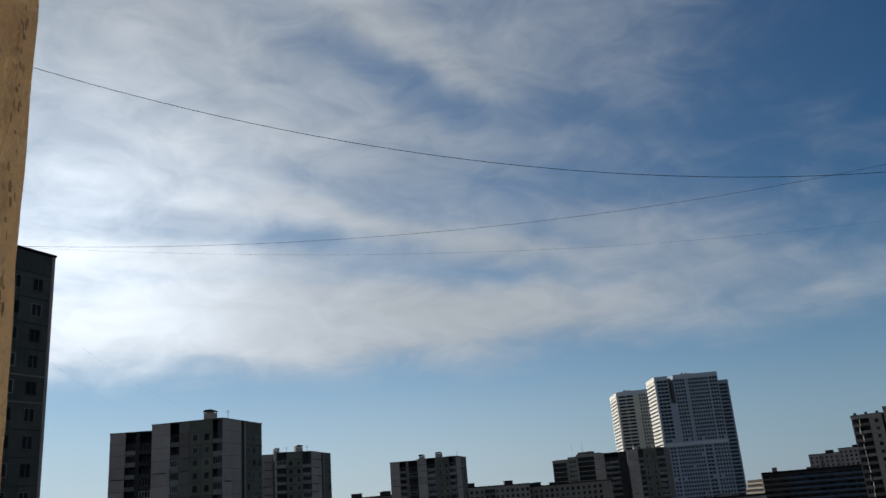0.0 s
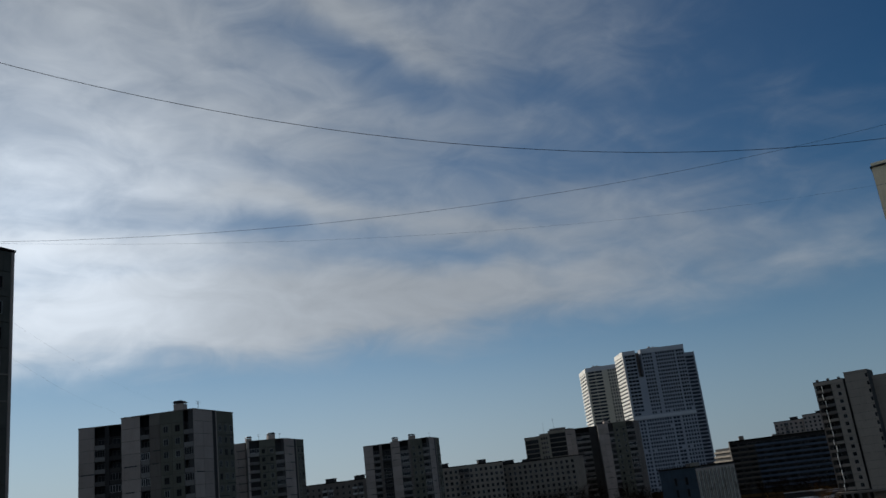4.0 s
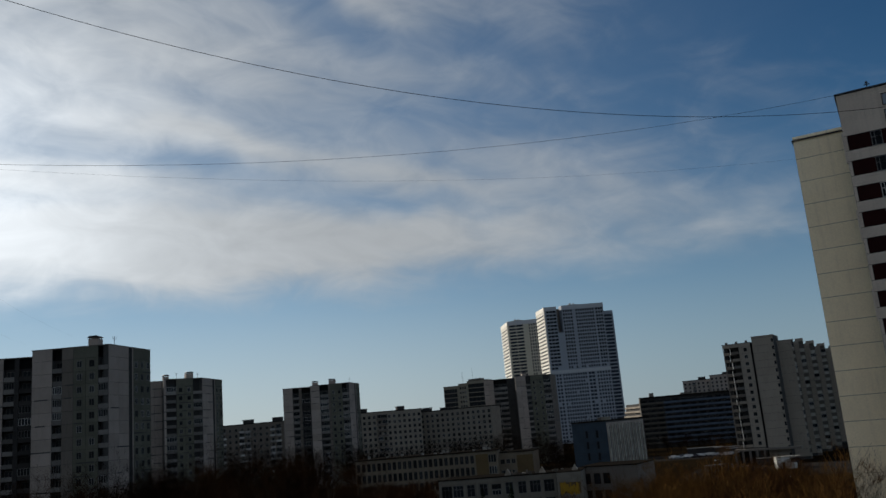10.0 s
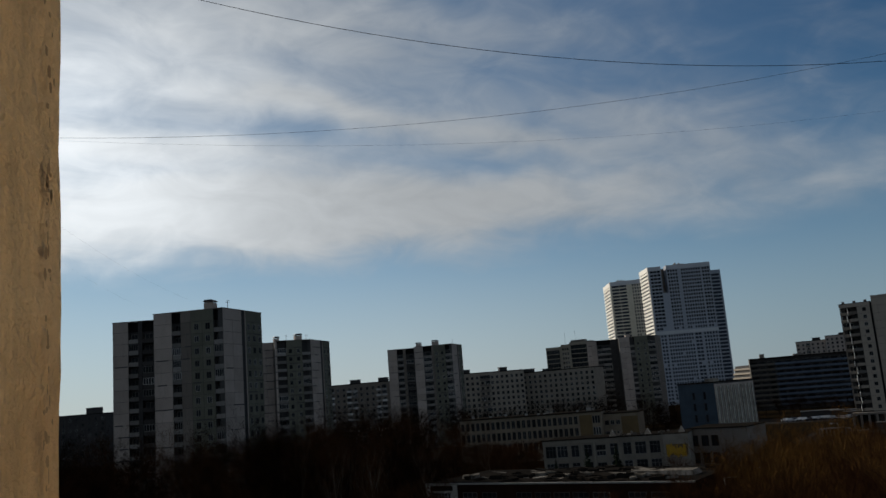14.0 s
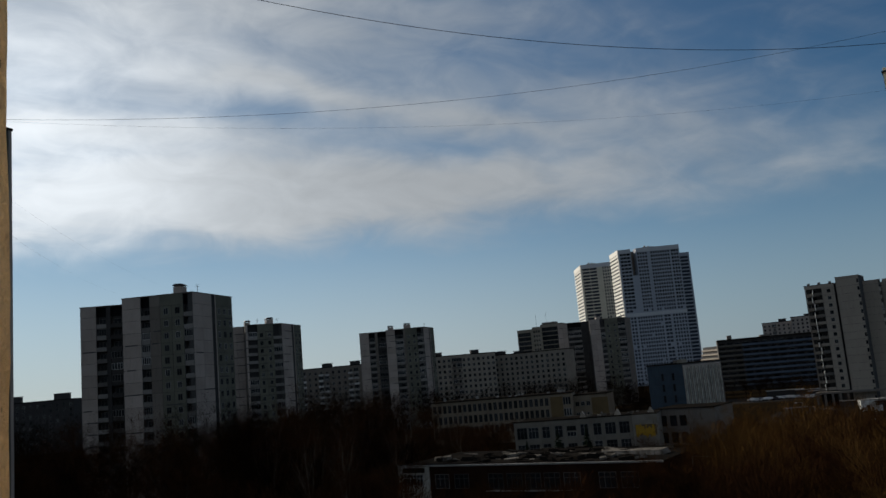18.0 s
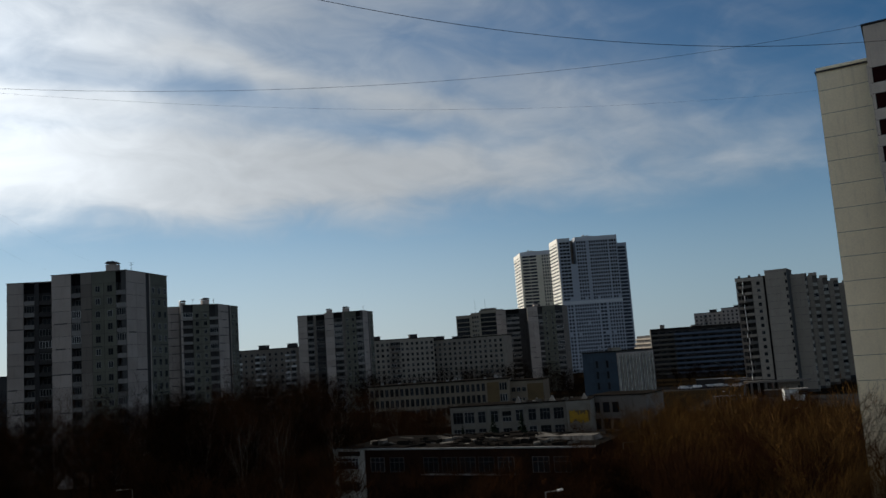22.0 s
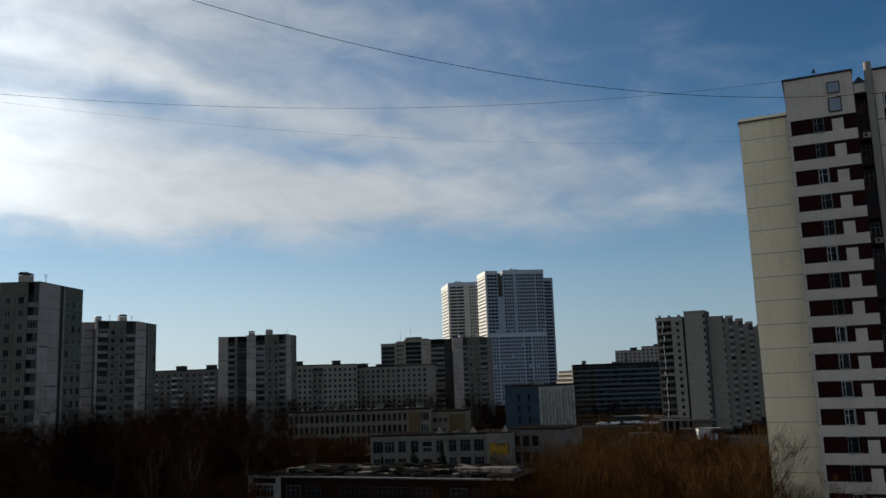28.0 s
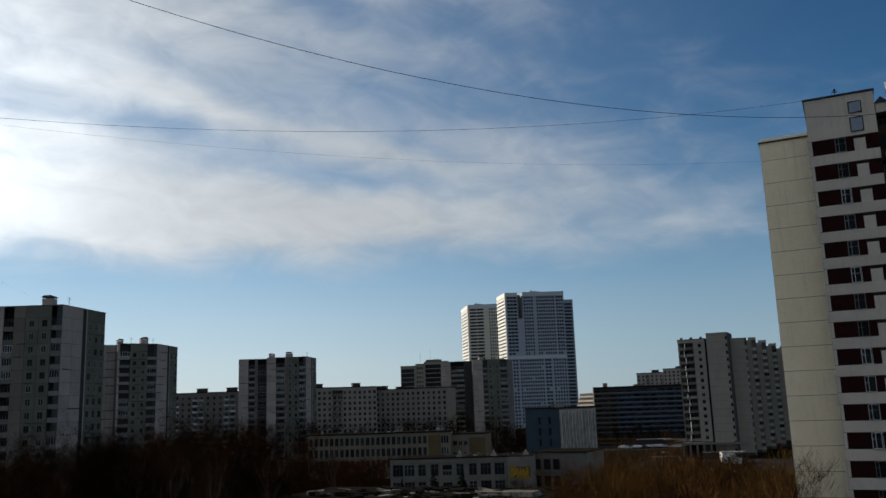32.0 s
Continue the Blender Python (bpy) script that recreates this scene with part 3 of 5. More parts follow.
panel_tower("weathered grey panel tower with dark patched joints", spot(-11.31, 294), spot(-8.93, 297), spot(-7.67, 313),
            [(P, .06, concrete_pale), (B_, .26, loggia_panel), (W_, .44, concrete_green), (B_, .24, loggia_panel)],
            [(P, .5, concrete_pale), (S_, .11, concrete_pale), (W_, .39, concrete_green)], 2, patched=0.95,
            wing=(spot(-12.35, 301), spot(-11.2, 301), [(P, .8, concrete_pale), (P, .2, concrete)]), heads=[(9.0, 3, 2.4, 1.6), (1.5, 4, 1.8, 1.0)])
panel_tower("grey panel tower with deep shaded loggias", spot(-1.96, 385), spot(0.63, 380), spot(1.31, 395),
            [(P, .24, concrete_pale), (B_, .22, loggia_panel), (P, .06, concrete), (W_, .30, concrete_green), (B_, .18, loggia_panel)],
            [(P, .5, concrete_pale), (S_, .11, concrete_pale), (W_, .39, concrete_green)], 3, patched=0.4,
            # the last loggia of the wing carries its shade in its colour
            wing=(spot(-3.77, 393), spot(-1.9, 391), [(P, .34, concrete_pale), (B_, .22, loggia_panel), (P, .1, concrete), (B_, .34, loggia_deep_shade)]),
            heads=[(9.5, 3, 2.6, 1.7), (1.2, 4, 2.2, 1.4)])
panel_tower("dark grey panel tower behind the school", spot(11.9, 446), spot(14.25, 452), spot(14.6, 470),
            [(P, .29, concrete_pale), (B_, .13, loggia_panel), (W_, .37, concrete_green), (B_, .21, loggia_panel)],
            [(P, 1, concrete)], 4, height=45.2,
            # the wing's last panel has the shade of its recess as colour
            wing=(spot(9.74, 460), spot(11.95, 458), [(P, .30, concrete_pale), (B_, .17, loggia_panel), (B_, .24, loggia_panel), (P, .29, concrete_dark_and_shade)]), heads=[(6, 4, 2.4, 1.2)])


# ---- long panel blocks ----
def long_block(label, p1, p2, height, floors, mat, ncols, seed, depth=12.0, stacks=(), heads=(), win=(1.3, 1.5), balc=None):
    """A long slab with a window grid; stacks: shares of its length taken by columns of balconies."""
    m = on_wall(p1, p2)
    root = thing("apartment_block", m, label, "apartment building", "long panel blocks")
    w = (p2 - p1).length
    bm = bmesh.new()
    box(bm, 0, w, 0, depth, 0, height)
    part("wall", bm, mat, root)
    bm = bmesh.new()
    box(bm, -0.2, w + 0.2, -0.2, depth + 0.2, height, height + 0.4)
    part("roof", bm, bitumen, root)
    fh = (height - 2.4) / floors
    wm = window_mesh(win[0], win[1], 1)
    bal = balcony_mesh(2.6, 1.0, fh, balc or concrete)
    rnd = random.Random(seed)
    for c in range(ncols):
        x = w * (c + 0.5) / ncols
        isb = any(abs(x / w - s) < 0.5 / ncols for s in stacks)
        for f in range(floors):
            z = 1.2 + f * fh
            if isb:
                b = part("balcony", bal, None, root, at=Matrix.Translation((x - 1.3, 0, z)))
                if rnd.random() < 0.5:
                    part("glazing", glazing_mesh(2.6, fh - 1.1, 3), None, b, at=Matrix.Translation((0, -1.0, 1.0)))
            part("window", wm, None, root, at=Matrix.Translation((x, 0, z + 0.8)))
    for share, hw, hh in heads:
        bm = bmesh.new()
        box(bm, w * share - hw / 2, w * share + hw / 2, 2, 5, height + 0.4, height + 0.4 + hh)
        box(bm, w * share - hw / 2 - 0.3, w * share + hw / 2 + 0.3, 1.7, 5.3, height + 0.5 + hh, height + 0.7 + hh)
        box(bm, w * share - hw / 4, w * share + hw / 4, 2.5, 4.5, height + 0.3 + hh, height + 0.6 + hh)
        part("lift_head", bm, concrete_dark_and_shade, root)
    return root


long_block("pale grey panel block of eleven storeys", spot(1.0, 428), spot(5.36, 436), 32.5, 11, concrete_light, 13, 11, stacks=(.36, .44), heads=[(.12, 4, 1.6), (.7, 4, 1.6)])
long_block("pale panel block with small square windows", spot(5.25, 441), spot(10.1, 425), 30.8, 11, concrete_light, 14, 12, heads=[(.06, 5, 1.5), (.32, 4, .8)])
long_block("grey panel block with stacks of balconies", spot(-8.2, 470), spot(-3.5, 455), 32.6, 10, concrete, 12, 13, balc=frame_white, stacks=(.12, .38, .46, .79, .88), heads=[(.43, 5, 1.8), (.83, 5, 1.8)])


def glazed_block():
    """Three sections, two of them with wide dark glazed fields in a pale frame."""
    m = on_wall(spot(7.0, 548), spot(10.1, 532))
    inv = m.inverted()
    root = thing("glazed_block", m, "stepped pale block with dark glazed balcony fields, two roof aerials", "apartment building")
    fh = 2.85
    for az0, az1, d, top, field in ((7.0, 8.02, 545, 47.6, True), (8.02, 8.6, 541, 48.6, False), (8.6, 10.1, 538, 49.7, True)):
        sm = inv @ on_wall(spot(az0, d), spot(az1, d - 3))
        w = (spot(az1, d - 3) - spot(az0, d)).length
        solid(root, "wall", sm, 0, w, 0, 13, 0, top, school_pale)
        solid(root, "roof", sm, -0.1, w + 0.1, -0.15, 13, top, top + 0.15, bitumen)
        solid(root, "parapet", sm, 0, w, -0.12, -0.005, top - 1.2, top, school_pale)
        for f in range(16):
            z = top - 1.5 - fh * (f + 1)
            if field:
                part("glazing", glazing_mesh(w * 0.84, fh * 0.86, 5, frame_dark), None, root, at=sm @ Matrix.Translation((w * 0.05, -0.07, z + 0.1)))
            else:
                for share in (0.22, 0.5, 0.78):
                    part("window", window_mesh(1.15, 1.5, 1), None, root, at=sm @ Matrix.Translation((w * share, 0, z + 0.8)))
    solid(root, "lift_head", I4_, 17, 26, 3, 8, 49.0, 51.2, concrete)
    mast(root, 12.5, 4, 48.6, 8.0, 0)
    mast(root, 20.0, 4, 51.2, 6.5, 0)


I4_ = Matrix.Identity(4)
glazed_block()
long_block("low dark panel block in the far distance", spot(-27, 520), spot(-21.9, 500), 27.8, 9, concrete_dark_and_shade, 14, 15, heads=[(.35, 6, 3), (.85, 8, 3)])


# ---- the white residential high-rises ----
def high_rise(label, front, side, height, floors, zones, skin, piers, notch=None, cornice=None, tail=None, picked=0, plant=(.44, .62)):
    """front: its two ground points, left to right; side: the far end of the sunlit left flank;
    zones: (from, to, low, high, columns, fill) fields of windows; tail: a lower section on its right."""
    p1, p2 = front
    m = on_wall(p1, p2)
    inv = m.inverted()
    root = thing("high_rise", m, label, "apartment tower", "white residential towers")
    w = (p2 - p1).length
    v = inv @ side
    flank = on_wall(v, Vector((0, 0, 0)))
    sl = v.length
    fh = (height - 4.0) / floors
    bm = bmesh.new()
    n0 = n1 = nz = 0.0
    if notch:
        n0, n1, nz = w * notch[0], w * notch[1], height * notch[2]
        prism(bm, [(0, 0), (n0, 0), (n0 + v.x * .3, v.y * .3), (v.x * .3, v.y * .3)], nz, height - 0.4)
        prism(bm, [(n1, 0), (w, 0), (w + v.x * .3, v.y * .3), (n1 + v.x * .3, v.y * .3)], nz, height)
        prism(bm, [(v.x * .3, v.y * .3), (w + v.x * .3, v.y * .3), (w + v.x, v.y), (v.x, v.y)], nz, height - 1.5)
        prism(bm, [(0, 0), (w, 0), (w + v.x, v.y), (v.x, v.y)], 0, nz)
    else:
        prism(bm, [(0, 0), (w, 0), (w + v.x, v.y), (v.x, v.y)], 0, height)
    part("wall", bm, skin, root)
    rest, n = bmesh.new(), 0
    for f in range(floors):
        z = 0.4 + f * fh
        for s0, s1, lo, hi, cols, fill in zones:
            if not lo <= z / height < hi:
                continue
            cw = w * (s1 - s0) / cols
            ww, hh = cw * fill, fh * 0.60
            for i in range(cols):
                x = w * s0 + cw * (i + 0.5)
                if notch and n0 - ww / 2 < x < n1 + ww / 2 and z > nz - fh:
                    continue
                if n < picked and z > height * 0.6:
                    part("window", window_mesh(ww, hh, 1, 0.05, mat=frame_dark), None, root, at=Matrix.Translation((x, 0, z + fh * 0.26)))
                    n += 1
                elif (i * 7 + f * 3) % 37:
                    box(rest, x - ww / 2, x + ww / 2, -0.07, 0.02, z + fh * 0.26, z + fh * 0.26 + hh)
        if tail and z < height - tail[1] - 4:
            box(rest, w + 0.4, w + tail[0] - 1.2, tail[2] - 0.08, tail[2] + 0.02, z + fh * 0.22, z + fh * 0.86)
    tagged(part("window_field", rest, tower_band, root, "rows of dark window panes"), kind="stuff")
    # the flank: recess shade as a dark sheet, a white balcony front in each storey
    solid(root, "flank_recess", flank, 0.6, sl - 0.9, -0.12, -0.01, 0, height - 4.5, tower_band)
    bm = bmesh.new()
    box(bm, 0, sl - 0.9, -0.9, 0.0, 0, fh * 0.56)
    front_me = mesh_of("balcony", bm, tower_sunlit)
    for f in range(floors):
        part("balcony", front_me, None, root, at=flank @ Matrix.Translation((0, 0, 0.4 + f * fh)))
    solid(root, "corner_pier", flank, sl - 0.9, sl - 0.02, -0.9, -0.01, 0, height - 0.4, tower_sunlit)
    solid(root, "flank_cap", flank, 0, sl - 0.92, -0.9, -0.01, height - 4.4, height - 0.4, tower_sunlit)
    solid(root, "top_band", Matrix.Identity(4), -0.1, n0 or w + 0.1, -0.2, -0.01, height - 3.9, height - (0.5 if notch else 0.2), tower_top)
    if notch:
        solid(root, "top_band", Matrix.Identity(4), n1, w + 0.1, -0.2, -0.01, height - 3.6, height - 0.2, tower_top)
        # darker sheet puts shade into the back of the notch
        solid(root, "notch_lining", Matrix.Identity(4), n0 + 0.1, n1 - 0.1, v.y * .3 - 0.1, v.y * .3 - 0.02, nz + 0.3, height - 1.6, concrete)
    for share, wide, z0, z1 in piers:
        solid(root, "pier", Matrix.Identity(4), w * share - w * wide / 2, w * share + w * wide / 2, -0.35, -0.01, height * z0, height * z1 - 4.2, skin)
    if cornice:
        solid(root, "cornice", Matrix.Identity(4), -0.3, w + 0.3, -0.6, -0.01, height * cornice - fh * 0.45, height * cornice + fh * 0.45, tower_top)
    bm = bmesh.new()
    a, b = w * plant[0], w * plant[1]
    box(bm, a, b, 9, 14, height - 1, height + 1.5)
    box(bm, a + (b - a) * .15, a + (b - a) * .3, 10, 12, height + 1.5, height + 2.8)
    box(bm, a + (b - a) * .5, a + (b - a) * .65, 10, 12, height + 1.5, height + 2.4)
    part("roof_plant", bm, concrete_light, root)
    if tail:
        solid(root, "tail_wing", Matrix.Identity(4), w, w + tail[0], tail[2], 22, 0, height - tail[1], skin)
    return root


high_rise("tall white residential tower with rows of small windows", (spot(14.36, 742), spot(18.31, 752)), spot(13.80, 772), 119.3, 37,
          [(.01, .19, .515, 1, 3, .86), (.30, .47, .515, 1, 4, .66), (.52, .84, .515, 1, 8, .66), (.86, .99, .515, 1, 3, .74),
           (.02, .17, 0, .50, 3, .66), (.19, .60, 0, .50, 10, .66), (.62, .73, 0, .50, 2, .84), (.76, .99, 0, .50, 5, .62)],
          tower_shaded, ((0.012, 0.02, 0, 1), (0.495, 0.03, .515, .84), (0.745, 0.016, 0, .53), (0.99, 0.02, 0, 1)),
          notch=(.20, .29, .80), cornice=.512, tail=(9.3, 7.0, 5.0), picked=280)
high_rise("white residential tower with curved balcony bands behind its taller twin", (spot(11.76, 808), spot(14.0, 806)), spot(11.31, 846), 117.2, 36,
          [(.03, .47, 0, 1, 2, .93), (.62, .98, 0, 1, 5, .55)], sunlit_cream_cladding,
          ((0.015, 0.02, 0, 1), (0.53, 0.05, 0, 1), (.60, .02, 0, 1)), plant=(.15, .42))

# ---- the near block on the right: cream gable, off-white front with dark red panels ----
def red_panel_block():
    d0, az0 = 95.0, 36.0
    c = spot(az0, d0)
    right = Vector((math.cos(radians(az0)), -math.sin(radians(az0)), 0))
    m = on_wall(c, c + right)
    root = thing("red_panel_block", m, "seventeen-storey block with cream siding and dark red panels", "apartment building")

    def s(az, d=d0):
        return d * math.tan(radians(az - az0))

    fh, top0, n = 2.78, 48.5, 17
    x0, x1 = s(34.87), s(38.93)
    top = 53.1
    solid(root, "core", Matrix.Identity(4), x0, x1, 0.14, 15, 0, top - 0.05, joint)
    # front: siding bands between the window rows
    band = panel_mesh(x1 - x0, fh - 1.62, 0.10, offwhite, 4)
    for k in range(n):
        part("siding_band", band, None, root, at=Matrix.Translation((x0, 0.14, top0 - 1.62 - fh * k - (fh - 1.62))))
    part("siding_band", panel_mesh(x1 - x0, top - top0, 0.10, offwhite, 16), None, root, at=Matrix.Translation((x0, 0.14, top0)))
    a0, a1, a2, a3, a4 = s(35.07), s(36.41), s(37.02), s(37.5), s(38.16)
    red_l, red_m, red_r = panel_mesh(a1 - a0, 1.60, 0.03, red_panel), panel_mesh(a3 - a2, 1.60, 0.03, red_panel), panel_mesh(x1 - a4, 1.60, 0.03, red_panel)
    pier_l = panel_mesh(a0 - x0, 1.62, 0.10, offwhite, 6)
    pier = panel_mesh(a4 - a3 + 0.05, 1.36, 0.095, offwhite, 5)
    slot = panel_mesh(a4 - a3, 0.36, 0.02, brown_rail)
    fw, hw = 0.05, (a2 - a1) / 2
    xs = [-hw, -hw + fw, -hw + 0.62 * hw, -hw + 0.62 * hw + fw, hw - fw, hw]
    zs = [0, fw, 0.92, 0.92 + fw, 1.58 - fw, 1.58]
    casement = plate_mesh("window", xs, zs, {(1, 1), (1, 3), (3, 1), (3, 2), (3, 3)}, -0.09, -0.02, (frame_white, glass))
    wide = plate_mesh("window", xs[:4] + [hw * 0.7, hw * 0.7 + fw, hw - fw / 2, hw], zs, {(1, 1), (1, 3), (3, 1), (3, 2), (3, 3), (5, 1), (5, 2), (5, 3)}, -0.09, -0.02, (frame_pvc, glass))
    frames = [casement, casement, wide]
    for k in range(n):
        z = top0 - 1.62 - fh * k
        rnd = random.Random(k)
        for me, x, name in ((red_l, a0, "red_panel"), (red_m, a2, "red_panel"), (red_r, a4, "red_panel"), (pier_l, x0, "pier"), (pier, a3 - 0.025, "pier")):
            part(name, me, None, root, at=Matrix.Translation((x, 0.14, z + (-0.06 if me is pier else 0.01))))
        part("vent_slot", slot, None, root, at=Matrix.Translation((a3, 0.14, z + 1.24)))
        w = part("window", frames[k % 3], None, root, at=Matrix.Translation(((a1 + a2) / 2, 0.13, z + 0.01)))
        bm = bmesh.new()
        box(bm, -0.58, 0.58, -0.22, -0.10, -0.05, -0.01)
        part("sill", bm, roof_edge, w)
    # pale steel trims at the left corner, each two storeys high
    for k in range(0, n, 3):
        bm = bmesh.new()
        z = top0 - fh * k
        box(bm, x0 - 0.14, x0 + 0.02, -0.12, 0.5, z - fh * 1.05, z + 0.3)
        part("corner_trim", bm, offwhite, root)
    # two grey hatches under the roof
    for z0, z1 in ((51.0, 52.15), (48.95, 50.4)):
        h = part("hatch", panel_mesh(1.15, z1 - z0, 0.06, hatch_grey), None, root, at=Matrix.Translation((s(37.78) - 0.575, 0.03, z0)))
        bm = bmesh.new()
        for q in ((-0.06, 1.21, -0.05, 0.0), (-0.06, 1.21, z1 - z0, z1 - z0 + 0.07), (-0.06, 0.0, 0, z1 - z0), (1.15, 1.21, 0, z1 - z0)):
            box(bm, q[0], q[1], -0.09, 0.0, q[2], q[3])
        part("hatch_frame", bm, metal_dark, h)
    solid(root, "roof_flashing", Matrix.Identity(4), x0 - 0.15, x1 + 0.1, -0.1, 15.2, top, top + 0.16, metal_dark)
    bm = bmesh.new()
    xm = s(36.75)
    box(bm, xm - 0.04, xm + 0.04, 0.4, 0.48, top + 0.16, top + 1.0)
    box(bm, xm - 0.28, xm + 0.28, 0.41, 0.47, top + 0.55, top + 0.65)
    box(bm, xm - 0.13, xm + 0.13, 0.38, 0.5, top + 0.72, top + 0.9)
    part("aerial", bm, metal_dark, root)
    # cream gable wing, set back behind the front
    dg = 104.0 - d0
    g0, g1, gtop = s(31.9, 104), s(34.95, 104), 51.7
    solid(root, "gable_core", Matrix.Identity(4), g0, g1 + 1.5, dg + 0.1, dg + 14, 0, gtop - 0.05, joint)
    rows = 18
    gp = panel_mesh((g1 + 0.3 - g0), 2.78, 0.075, cream, 9)
    for k in range(rows):
        part("cream_panel", gp, None, root, at=Matrix.Translation((g0, dg + 0.1, gtop - 2.2 - 2.78 * k)))
    part("cream_panel", panel_mesh(g1 + 0.3 - g0, 2.2, 0.075, cream, 7), None, root, at=Matrix.Translation((g0, dg + 0.1, gtop - 2.2 + 2.78 - 2.78)))
    solid(root, "roof_flashing", Matrix.Identity(4), g0 - 0.12, g1 + 0.3, dg - 0.16, dg + 14, gtop, gtop + 0.14, metal_dark)
    # loggia column
    l0, l1 = x1 + 0.05, s(39.62)
    solid(root, "core", Matrix.Identity(4), l0, l1 + 1, 1.6, 15, 0, 51.2, brown_rail)
    rail = balcony_mesh(l1 - l0, 1.5, fh, brown_rail, 1.05)
    pane = window_mesh(l1 - l0 - 0.2, 1.7, 1, 0.07, cross=True)
    mull = glazing_mesh(l1 - l0, fh - 1.1, 2, brown_rail)
    for k in range(n + 1):
        z = 51.0 - fh * (k + 1)
        b = part("loggia", rail, None, root, at=Matrix.Translation((l0, 1.6, z)))
        part("window", pane, None, root, at=Matrix.Translation(((l0 + l1) / 2, 1.6, z + 0.85)))
        if k in (1, 5, 9):
            bm = bmesh.new()
            box(bm, l0 + 0.35, l0 + 1.05, -0.22, 0.08, z + 0.15, z + 0.68)
            unit = part("air_conditioner", bm, pier_panel, root, "weathered pale air conditioner box")
            bm = bmesh.new()
            bmesh.ops.create_cone(bm, cap_ends=True, segments=16, radius1=.19, radius2=.19, depth=.03, matrix=Matrix.Translation((l0 + 0.62, -0.235, z + 0.42)) @ pose(0, 0, 0, 90))
            part("fan_grille", bm, metal_dark, unit)
        if k % 3 == 1:
            part("glazing", mull, None, b, at=Matrix.Translation((0, -1.5, 1.06)))
    bm = bmesh.new()
    xm = (l0 + l1) / 2
    vs = [bm.verts.new(p) for p in ((l0 - .15, 0, 51.6), (l1 + .1, 0, 51.6), (xm, 0, 52.3), (l0 - .15, 3, 51.6), (l1 + .1, 3, 51.6), (xm, 3, 52.3))]
    for ids in ((0, 1, 2), (5, 4, 3), (0, 2, 5, 3), (1, 4, 5, 2), (0, 3, 4, 1)):
        bm.faces.new([vs[i] for i in ids])
    part("gabled_hood", bm, metal_dark, root)
    solid(root, "hood_front", Matrix.Identity(4), l0, l1, 0.1, 2.5, 50.6, 51.6, offwhite)
    # tall pale duct and the front beyond it
    bm = bmesh.new()
    bmesh.ops.create_cone(bm, cap_ends=True, segments=16, radius1=0.36, radius2=0.36, depth=53.6, matrix=Matrix.Translation((l1 + 0.35, -0.2, 26.8)))
    part("duct", bm, concrete_light, root)
    r0, r1, rtop = l1 + 0.75, l1 + 14.0, 52.8
    solid(root, "core", Matrix.Identity(4), r0, r1, 0.25, 15, 0, rtop - 0.05, joint)
    for k in range(n + 1):
        z = rtop - 2.6 - fh * k - fh
        x = r0
        for i, (wd, kind) in enumerate(((0.75, "p"), (2.0, "w"), (1.1, "p"), (2.0, "w"), (2.2, "p"), (2.0, "w"), (2.2, "p"))):
            if kind == "p":
                part("panel", panel_mesh(wd, fh, 0.09, offwhite), None, root, at=Matrix.Translation((x, 0.25, z)))
            else:
                part("window", window_mesh(wd - 0.1, 1.5, 1, 0.09, frame_pvc), None, root, at=Matrix.Translation((x + wd / 2, 0.25, z + 1.15)))
                part("dark_panel", panel_mesh(wd, 1.05, 0.05, brown_rail), None, root, at=Matrix.Translation((x, 0.25, z + 0.05)))
            x += wd
    part("panel", panel_mesh(r1 - r0, 2.6, 0.09, offwhite, 9), None, root, at=Matrix.Translation((r0, 0.25, rtop - 2.6)))
    solid(root, "roof_flashing", Matrix.Identity(4), r0 - 0.1, r1, 0.0, 15, rtop, rtop + 0.16, metal_dark)
    return root


red_panel_block()


